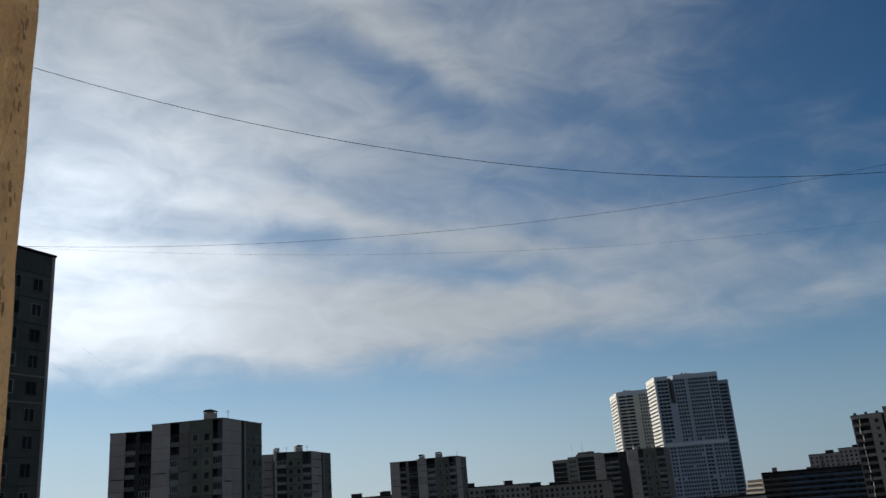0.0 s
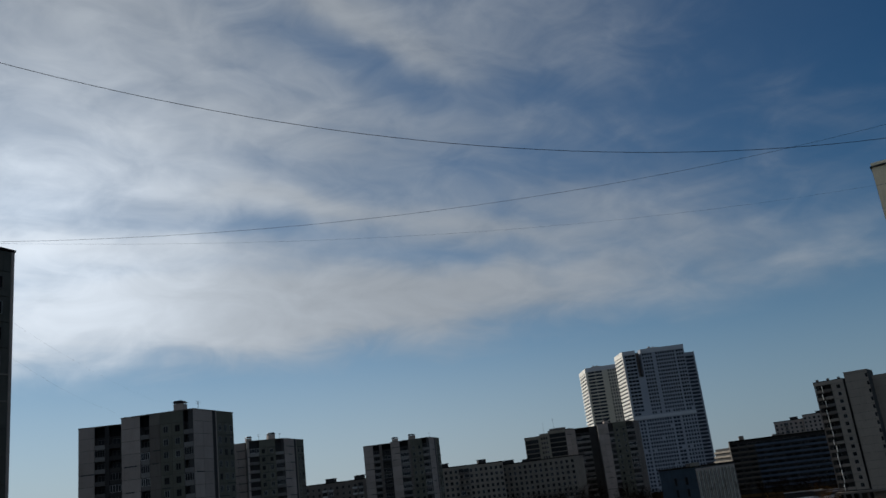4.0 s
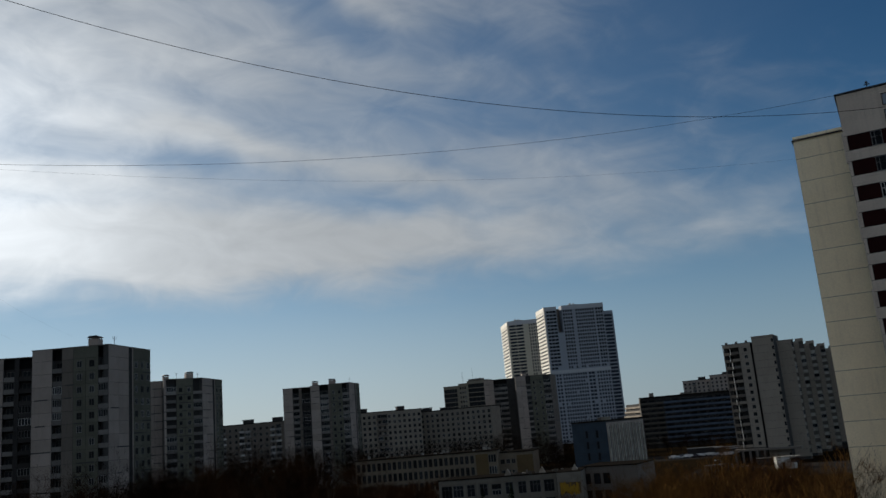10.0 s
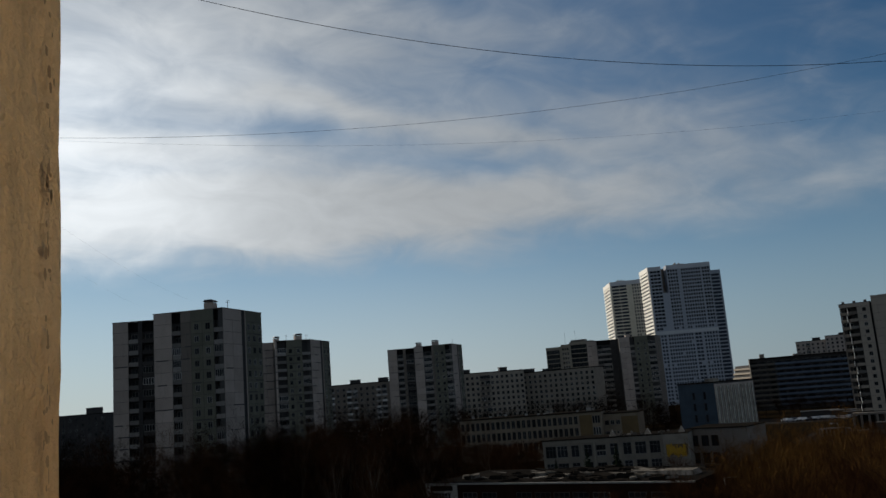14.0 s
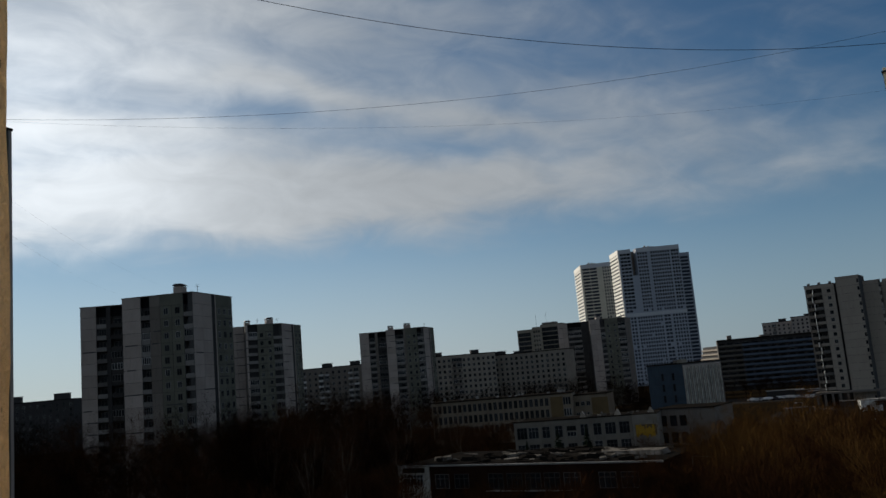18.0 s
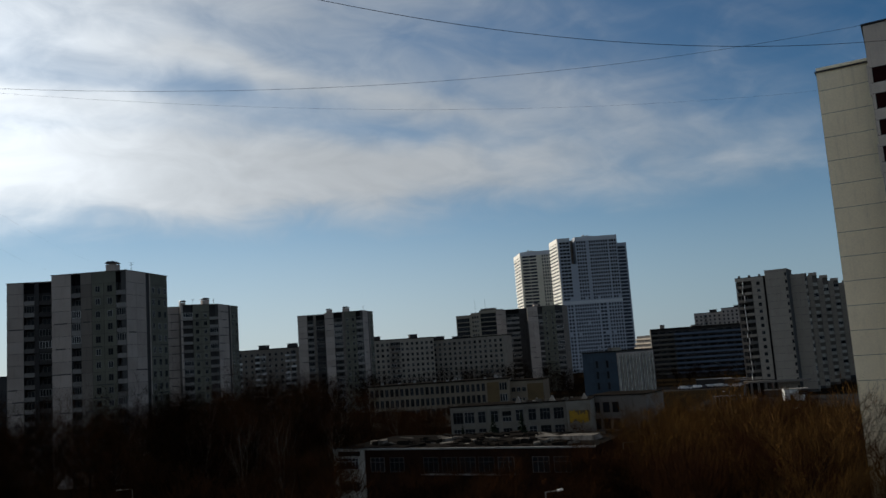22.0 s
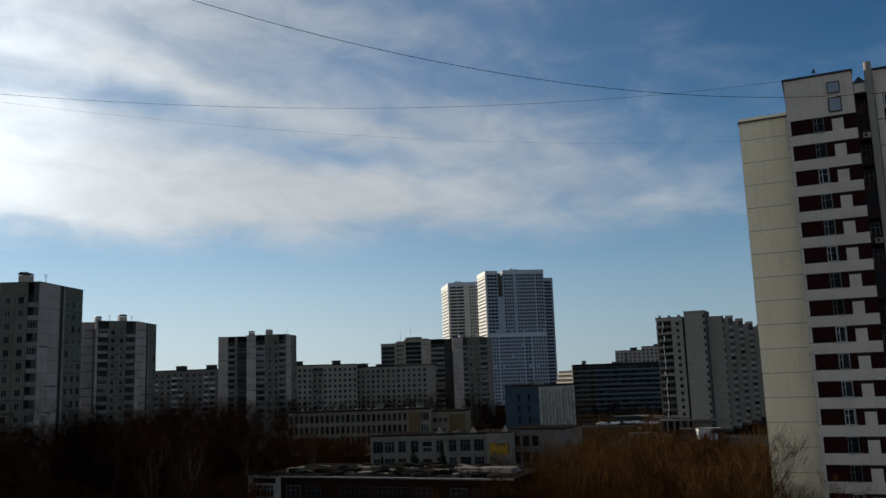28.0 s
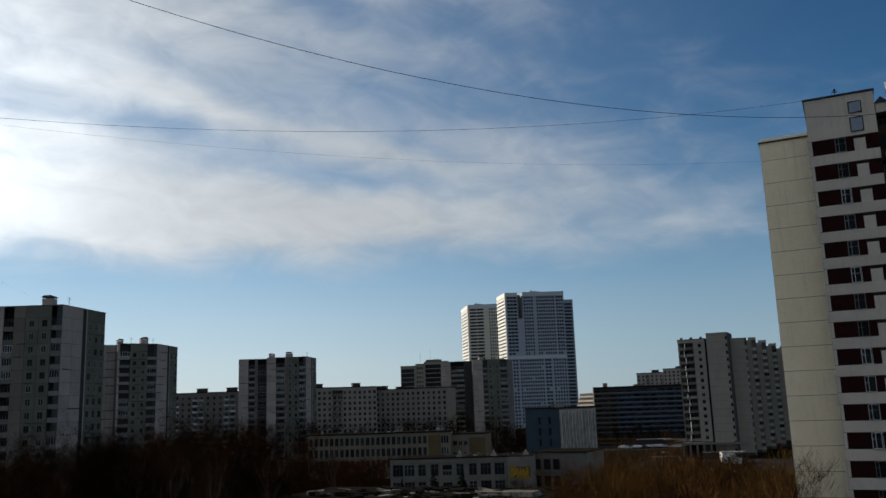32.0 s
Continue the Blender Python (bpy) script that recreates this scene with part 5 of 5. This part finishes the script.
paints = [material("car_white", (.7, .7, .7), .3, spec=.6, bump=0), material("car_silver", (.45, .46, .48), .3, metal=.5, bump=0), material("car_dark", (.03, .03, .04), .25, spec=.6, bump=0)]
rnd = random.Random(12)
for i in range(16):
    az = 21.6 + i * 0.27 + rnd.uniform(-.05, .05)
    car(Matrix.Translation(spot(az, 395 + rnd.uniform(-4, 4))) @ pose(0, 0, 0, 0, 0, -az + rnd.uniform(-15, 15)), paints[i % 3 if i % 4 else 0])
for az, d, w, h in ((22.5, 420, 16, 2.6), (24.2, 412, 14, 2.6), (20.6, 560, 8, 3.0), (24.9, 400, 6, 2.4), (26.6, 318, 5, 2.2), (23.4, 300, 9, 2.0), (24.6, 290, 8, 1.8)):
    m = on_wall(spot(az, d), spot(az, d) + Vector((math.cos(radians(az)), -math.sin(radians(az)), 0)))
    shed = thing("garage", m, "low flat-roofed garage with a pale roof", "garage", "garages by the road")
    solid(shed, "body", Matrix.Identity(4), 0, w, 0, 5, 0, h, concrete_dark_and_shade)
    solid(shed, "roof", Matrix.Identity(4), -.2, w + .2, -.2, 5.2, h, h + .15, roof_edge if d > 350 else concrete_dark_and_shade)

m = on_wall(spot(23.55, 288), spot(25.0, 290))
shed = thing("slatted_shed", m, "dark open timber shed with upright pale slats", "shed")
# solid body, the darkness inside the shed is its colour
solid(shed, "body", Matrix.Identity(4), 0, 7.2, 0.4, 3.5, 0, 2.9, opening_shade)
solid(shed, "roof", Matrix.Identity(4), -0.3, 7.5, -0.2, 3.8, 2.9, 3.05, metal_dark)
for i in range(7):
    solid(shed, "slat", Matrix.Identity(4), 0.1 + 1.12 * i, 0.35 + 1.12 * i, 0.1, 0.35, 0, 2.9, concrete)

bm = bmesh.new()
a, b = spot(19, 385), spot(34, 385)
c, d = spot(34, 425), spot(19, 425)
bm.faces.new([bm.verts.new((p.x, p.y, 0.03)) for p in (a, b, c, d)])
tagged(part("road", bm, asphalt), "grey asphalt road with parked cars along it", "road", kind="structure")
bm = bmesh.new()
a, b = spot(21.5, 272), spot(33, 268)
c, d = spot(33, 318), spot(23, 318)
bm.faces.new([bm.verts.new((p.x, p.y, 0.04)) for p in (a, b, c, d)])
tagged(part("pavement", bm, asphalt), "asphalt forecourt round the kiosk", "pavement", kind="structure")


def street_lamp(az, d, h, turn=0.0):
    root = thing("street_lamp", Matrix.Translation(spot(az, d)) @ pose(0, 0, 0, 0, 0, turn), "grey steel street lamp with a pale lantern", "street lamp", "street lamps")
    bm = bmesh.new()
    bmesh.ops.create_cone(bm, cap_ends=True, segments=8, radius1=.11, radius2=.07, depth=h, matrix=Matrix.Translation((0, 0, h / 2)))
    part("pole", bm, roof_edge, root)
    bm = bmesh.new()
    box(bm, -1.6, 0, -.04, .04, h - .08, h)
    part("arm", bm, roof_edge, root)
    bm = bmesh.new()
    vs = box(bm, -2.0, -1.4, -.13, .13, h - .12, h + .06)
    part("lantern", bm, light_paint, root, "white lantern")


for az, d, h, turn in ((12.1, 84, 8.3, 200), (20.0, 112, 8.5, 190), (19.0, 130, 8.5, 200), (17.45, 121, 8.5, 170), (27.9, 170, 8.0, 190), (-7, 175, 8, 20), (-14.5, 118, 8, 0), (24.47, 250, 7, 0), (2.4, 205, 8, 0), (9.0, 225, 9, 180)):
    street_lamp(az, d, h, turn)

# ---- cables across the courtyard ----
def cable(label, a, b, sag, thick):
    n = 48
    curve = bpy.data.curves.new("cable", "CURVE")
    curve.dimensions, curve.bevel_depth, curve.bevel_resolution = "3D", thick, 1
    line = curve.splines.new("POLY")
    line.points.add(n)
    for i in range(n + 1):
        s = i / n
        p = a.lerp(b, s)
        line.points[i].co = (p.x, p.y, p.z - sag * 4 * s * (1 - s), 1)
    ob = new("cable", curve)
    ob.data.materials.append(cable_black)
    return tagged(ob, label, "cable", "overhead cables")


cable("thick black cable sagging between the roofs", spot(-36, 60, 56.42), spot(46, 84, 46.36), 7.91, 0.019)
cable("thin black cable strung from roof to roof", spot(-29, 94, 52.04), spot(35, 97, 53.82), 3.44, 0.015)
cable("very thin cable strung from roof to roof", spot(-29, 96, 52.66), spot(33, 118, 53.02), 2.83, 0.007)
cable("very thin cable running down to the tower roof", spot(-29.5, 97, 50.0), spot(-16.6, 193, 47.6), 1.5, 0.004)
cable("very thin cable running down to the tower roof", spot(-29.5, 97, 46.5), spot(-19.3, 201, 47.2), 1.5, 0.004)


# ---- the window that the camera looks out of ----
def own_window():
    I4 = Matrix.Identity(4)
    # opening made tall and wide so more sky light reaches the jamb
    xl, xr, y0, y1, zs, zt = -0.309, 2.4, 0.27, 0.628, EYE - 1.0, EYE + 1.9
    bm = bmesh.new()
    rows = 120
    # left jamb with a slightly wavering plaster edge
    prev = None
    rnd = random.Random(2)
    for i in range(rows + 1):
        z = zs + (zt - zs) * i / rows
        wob = 0.003 * noise.noise(Vector((0.3, 0.1, z * 6))) + 0.0016 * noise.noise(Vector((1.3, 0.1, z * 37)))
        ring = [bm.verts.new(p) for p in ((xl - 0.0, y0, z), (xl + wob * .5, y0 + .12, z), (xl + wob - .001, y1 - .012, z), (xl + wob - .010, y1, z), (-9.0, y1, z), (-9.0, y0, z))]
        if prev:
            for q in range(6):
                bm.faces.new((prev[q], prev[(q + 1) % 6], ring[(q + 1) % 6], ring[q]))
        prev = ring
    wall = part("wall_south", bm, jamb_paint)
    tagged(wall, "outer wall with a tan painted plaster window jamb", "wall", kind="structure")
    # flaked paint in a line near the outer edge
    bm = bmesh.new()
    for i in range(90):
        z, y = EYE + rnd.uniform(-.25, .42), .586 + rnd.gauss(0, .003)
        hy, hz = rnd.uniform(.001, .003), rnd.uniform(.0015, .006)
        ring = [(y + hy * rnd.uniform(.6, 1.2) * math.cos(a), z + hz * rnd.uniform(.6, 1.2) * math.sin(a)) for a in [q * math.pi / 4 for q in range(8)]]
        bm.faces.new([bm.verts.new((xl + .0042, py, pz)) for py, pz in ring])
    part("flaked_paint", bm, brown_paint, wall, "brown patches where the paint has flaked off")
    solid(wall, "wall_right", I4, xr, 9.0, y0, y1 - .01, zs, zt, jamb_paint)
    solid(wall, "wall_below", I4, -9, 9, y0 + .02, y1 - .02, 0, zs, concrete_light)
    solid(wall, "wall_above", I4, -9, 9, y0 + .02, y1 - .02, zt, 46, concrete_light)
    # plain unseen room behind, painted bright to throw light onto the jamb
    for name, b in (("floor", (-2.5, 2.5, -4.5, y0, EYE - 1.75, EYE - 1.6)), ("ceiling", (-2.5, 2.5, -4.5, y0, EYE + 1.95, EYE + 2.1)),
                    ("wall_west", (-2.6, -2.5, -4.5, y0, EYE - 1.6, EYE + 1.95)), ("wall_east", (2.5, 2.6, -4.5, y0, EYE - 1.6, EYE + 1.95)),
                    ("wall_north", (-2.6, 2.6, -4.6, -4.5, EYE - 1.6, EYE + 1.95))):
        bm = bmesh.new()
        box(bm, *b)
        tagged(part(name, bm, room_paint), "plain plastered surface of the room behind the window", name.split("_")[0], kind="structure")


own_window()

# ---- bare trees of early spring ----
def limb(bm, a, b, ra, rb, sides=4):
    d = (b - a).normalized()
    u = d.orthogonal().normalized()
    v = d.cross(u)
    lo = [bm.verts.new(a + (u * math.cos(t) + v * math.sin(t)) * ra) for t in [2 * math.pi * i / sides for i in range(sides)]]
    hi = [bm.verts.new(b + (u * math.cos(t) + v * math.sin(t)) * rb) for t in [2 * math.pi * i / sides for i in range(sides)]]
    for i in range(sides):
        bm.faces.new((lo[i], lo[(i + 1) % sides], hi[(i + 1) % sides], hi[i]))


def bare_tree(seed, h, spread, upright, twigs, twig_w=0.02, low=0.25, rise=0.0):
    """Trunk and limbs in one mesh, the haze of thin twigs in another."""
    rnd = random.Random(seed)
    wood, fine = bmesh.new(), bmesh.new()
    tips = []

    def grow(p, d, length, r, level):
        n = 3
        for i in range(n):
            nd = (d + Vector((rnd.gauss(0, .09), rnd.gauss(0, .09), rnd.gauss(0, .06) + .05 * upright))).normalized()
            q = p + nd * (length / n)
            r2 = r * (0.82 if level else 0.78)
            limb(wood, p, q, r, r2, 5 if level == 0 else 3)
            p, d, r = q, nd, r2
            tips.append((p.copy(), d.copy(), level))
            if level < 3 and (level > 0 or i >= 0):
                for _ in range(2 if level else 3):
                    a = rnd.uniform(0, 2 * math.pi)
                    side = Vector((math.cos(a), math.sin(a), 0))
                    nd2 = (d * upright + side * spread + Vector((0, 0, .25))).normalized()
                    if level == 0 and p.z < h * low:
                        continue
                    grow(p, nd2, length * rnd.uniform(.42, .62), r * .45, level + 1)

    grow(Vector((0, 0, 0)), Vector((0, 0, 1)), h * .78, h * .011 + .02, 0)
    outer = [t for t in tips if t[2] >= 2]
    for _ in range(twigs):
        p, d, level = rnd.choice(outer)
        p = p + Vector((rnd.gauss(0, .25), rnd.gauss(0, .25), rnd.gauss(0, .25)))
        sway = .6 - .3 * rise
        d2 = (d * .7 + Vector((rnd.gauss(0, sway), rnd.gauss(0, sway), rnd.uniform(-.1, .8) + rise))).normalized()
        ln = rnd.uniform(.5, 1.3) * (1 + .35 * rise)
        side = d2.orthogonal().normalized()
        side.rotate(Matrix.Rotation(rnd.uniform(0, 6.28), 3, d2))
        a, b, c = p - side * twig_w, p + side * twig_w, p + d2 * ln
        fine.faces.new([fine.verts.new(v) for v in (a, b, c)])
        # one side shoot
        q = p + d2 * ln * .5
        e = (d2 + Vector((rnd.gauss(0, sway + .1), rnd.gauss(0, sway + .1), .3 + rise))).normalized() * ln * .6
        fine.faces.new([fine.verts.new(v) for v in (q - side * twig_w * .7, q + side * twig_w * .7, q + e)])
    return wood, fine


def tree_kind(seed, h, spread, upright, twigs, bark_mat, twig_mat, label, group, **kw):
    wood, fine = bare_tree(seed, h, spread, upright, twigs, **kw)
    return (mesh_of("trunk", wood, bark_mat), mesh_of("crown", fine, twig_mat), label, group, h)


L_DARK, L_WARM = "bare dark-brown deciduous tree", "bare tree with low sun put into its ochre-brown twigs"
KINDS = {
    "dark": [tree_kind(100 + i, 15 + 1.5 * (i % 3), .8, .75, 3200, bark, twig_dark_shaded if i % 2 else twig, L_DARK, "bare trees", twig_w=.015) for i in range(4)],
    "warm": [tree_kind(200 + i, 10.5 + i, .9, .7, 3800, bark, twig_sunlit if i % 2 else twig, L_WARM, "bare ochre trees", twig_w=.015, rise=.4) for i in range(4)],
    # the darkest shrubs carry the shade under the trees in their twigs
    "shrub": [tree_kind(300 + i, 6.5 + i * .6, 1.1, .5, 1300, bark, twig if i else twig_dark_shaded, "bare brown shrubby tree", "bare shrubby trees", low=.05, rise=.3) for i in range(3)],
    "far": [tree_kind(500 + i, 14 + i, .8, .75, 700, bark, twig_dark_shaded, "", "", twig_w=.04) for i in range(3)],
    "birch": [tree_kind(400 + i, 13 + i, .5, 1.1, 900, birch_bark, twig, "slender white-barked bare birch tree", "birches") for i in range(2)],
}


def plant(kind, i, at, scale, turn):
    wood, fine, label, group, h = KINDS[kind][i]
    root = thing("tree", Matrix.LocRotScale(at, Euler((0, 0, turn)), (scale,) * 3), label, "tree", group)
    part("trunk", wood, None, root)
    part("crown", fine, None, root)


def clear(p):
    """False where a tree would stand inside a building."""
    spots = [(spot(-17, 205), 22), (spot(-10, 305), 18), (spot(-1, 395), 20), (spot(5.5, 277), 0), (spot(36, 100), 13), (spot(33.5, 108), 8), (spot(-28, 100), 17), (spot(28.5, 302), 9)]
    for c, r in spots:
        if (p - c).length < r:
            return False
    lines = [(spot(-2.5, 150), spot(16.5, 127), -5, 22), (spot(6, 175), spot(19.4, 176), -3, 14), (spot(0.5, 275), spot(12.8, 273), -3, 16), (spot(15, 275), spot(20, 275), -14, 24)]
    for a, b, lo, hi in lines:
        d = (b - a).normalized()
        n = Vector((-d.y, d.x, 0))
        s, t = (p - a).dot(d), (p - a).dot(n)
        if -2 < s < (b - a).length + 2 and lo < t < hi:
            return False
    return True


def gather(placed, name, label, category):
    """Many plants that nobody could count, joined into ONE object of kind stuff."""
    verts, loops, totals, slots, mats, base = [], [], [], [], [], 0
    for kind, i, m in placed:
        for me in KINDS[kind][i][:2]:
            co = np.empty(len(me.vertices) * 3, dtype=np.float32)
            me.vertices.foreach_get("co", co)
            verts.append(co.reshape(-1, 3) @ np.array(m.to_3x3()).T + np.array(m.translation))
            ix, n = np.empty(len(me.loops), dtype=np.int32), np.empty(len(me.polygons), dtype=np.int32)
            me.loops.foreach_get("vertex_index", ix)
            me.polygons.foreach_get("loop_total", n)
            loops.append(ix + base)
            totals.append(n)
            if me.materials[0] not in mats:
                mats.append(me.materials[0])
            slots.append(np.full(len(n), mats.index(me.materials[0]), dtype=np.int32))
            base += len(me.vertices)
    verts, loops, totals, slots = (np.concatenate(a) for a in (verts, loops, totals, slots))
    me = bpy.data.meshes.new(name)
    me.vertices.add(len(verts))
    me.vertices.foreach_set("co", verts.astype(np.float32).ravel())
    me.loops.add(len(loops))
    me.loops.foreach_set("vertex_index", loops)
    me.polygons.add(len(totals))
    me.polygons.foreach_set("loop_start", np.concatenate(([0], np.cumsum(totals)[:-1])).astype(np.int32))
    for mat in mats:
        me.materials.append(mat)
    me.polygons.foreach_set("material_index", slots)
    me.update(calc_edges=True)
    tagged(new(name, me), label, category, kind="stuff")


def wood_lot(kind, count, az0, az1, d0, d1, top_el, seed, smin=.75, smax=1.1, stuff=None):
    """Trees strewn over a sector of the plan, none higher than the line top_el."""
    placed = []
    rnd = random.Random(seed)
    done = tries = 0
    while done < count and tries < count * 20:
        tries += 1
        az, d = rnd.uniform(az0, az1), math.sqrt(rnd.uniform(d0 * d0, d1 * d1))
        p = spot(az, d)
        if not clear(p):
            continue
        i = rnd.randrange(len(KINDS[kind]))
        h = KINDS[kind][i][4]
        limit = EYE + d * math.tan(radians(top_el)) - rnd.uniform(0, 2.5)
        s = min(rnd.uniform(smin, smax), limit / h)
        if s < .45:
            continue
        turn = rnd.uniform(0, 6.28)
        if stuff:
            placed.append((kind, i, Matrix.LocRotScale(p, Euler((0, 0, turn)), (s, s, s))))
        else:
            plant(kind, i, p, s, turn)
        done += 1
    if stuff:
        gather(placed, *stuff)


THICKET = ("thicket", "thicket of bare brown shrubs under the trees", "shrubs")
FAR = ("far_wood", "far belt of bare dark trees", "trees")
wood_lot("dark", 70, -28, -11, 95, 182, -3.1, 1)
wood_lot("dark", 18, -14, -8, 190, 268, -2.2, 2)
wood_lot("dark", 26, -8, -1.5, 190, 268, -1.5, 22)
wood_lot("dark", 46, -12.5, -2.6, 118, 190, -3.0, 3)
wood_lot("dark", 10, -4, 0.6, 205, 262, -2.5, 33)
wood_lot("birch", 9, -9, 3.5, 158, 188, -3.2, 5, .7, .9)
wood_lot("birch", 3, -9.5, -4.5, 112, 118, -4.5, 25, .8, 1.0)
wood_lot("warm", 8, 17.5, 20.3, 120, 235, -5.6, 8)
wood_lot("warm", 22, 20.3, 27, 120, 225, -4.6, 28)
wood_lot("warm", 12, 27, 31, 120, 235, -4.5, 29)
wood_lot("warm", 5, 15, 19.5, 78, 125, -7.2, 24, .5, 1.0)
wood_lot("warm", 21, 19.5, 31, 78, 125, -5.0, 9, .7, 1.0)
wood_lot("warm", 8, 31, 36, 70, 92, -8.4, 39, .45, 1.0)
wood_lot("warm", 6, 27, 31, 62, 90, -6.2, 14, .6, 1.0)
wood_lot("shrub", 60, -28, -1.5, 75, 190, -6.0, 4, .8, 1.4, THICKET)
wood_lot("shrub", 36, -14, 0, 140, 265, -3.6, 16, .8, 1.5, THICKET)
wood_lot("shrub", 40, -3, 6, 165, 262, -3.4, 6, .7, 1.4, THICKET)
wood_lot("shrub", 50, 14, 31, 80, 200, -5.2, 10, .8, 1.3, THICKET)
wood_lot("shrub", 20, 3, 17, 78, 112, -7.4, 11, .8, 1.2, THICKET)
wood_lot("far", 56, -6, 14, 300, 410, -1.2, 7, stuff=FAR)
wood_lot("far", 34, 19.5, 26.5, 430, 500, -1.9, 12, .4, .8, FAR)
wood_lot("far", 12, 12.8, 15.4, 280, 330, -1.6, 13, stuff=FAR)
wood_lot("far", 20, -28, -20, 240, 420, -.6, 15, stuff=FAR)


# ---- spruces ----
def spruce(at, h, seed):
    rnd = random.Random(seed)
    root = thing("spruce", Matrix.Translation(at), "small dark green spruce", "tree", "spruces")
    bm = bmesh.new()
    limb(bm, Vector((0, 0, 0)), Vector((0, 0, h)), .14, .02, 6)
    part("trunk", bm, bark, root)
    bm = bmesh.new()
    for i in range(420):
        z = rnd.uniform(.06, 1) * h
        r = (1 - z / h) * h * .34 + .12
        a = rnd.uniform(0, 6.28)
        out = Vector((math.cos(a), math.sin(a), 0))
        p = Vector((0, 0, z)) + out * r * rnd.uniform(.1, .5)
        tip = Vector((0, 0, z - r * .35)) + out * r * rnd.uniform(.75, 1.15)
        side = Vector((-out.y, out.x, rnd.uniform(-.4, .4))) * (.10 + r * .14)
        bm.faces.new([bm.verts.new(q) for q in (p - side, tip, p + side)])
    part("crown", bm, needles, root)


for az, d, h, sd in ((9.0, 164, 10.4, 1), (10.9, 163, 10.8, 2), (6.9, 166, 8.6, 3), (-9.2, 262, 11, 4), (-8.6, 270, 12, 5)):
    spruce(spot(az, d), h, sd)
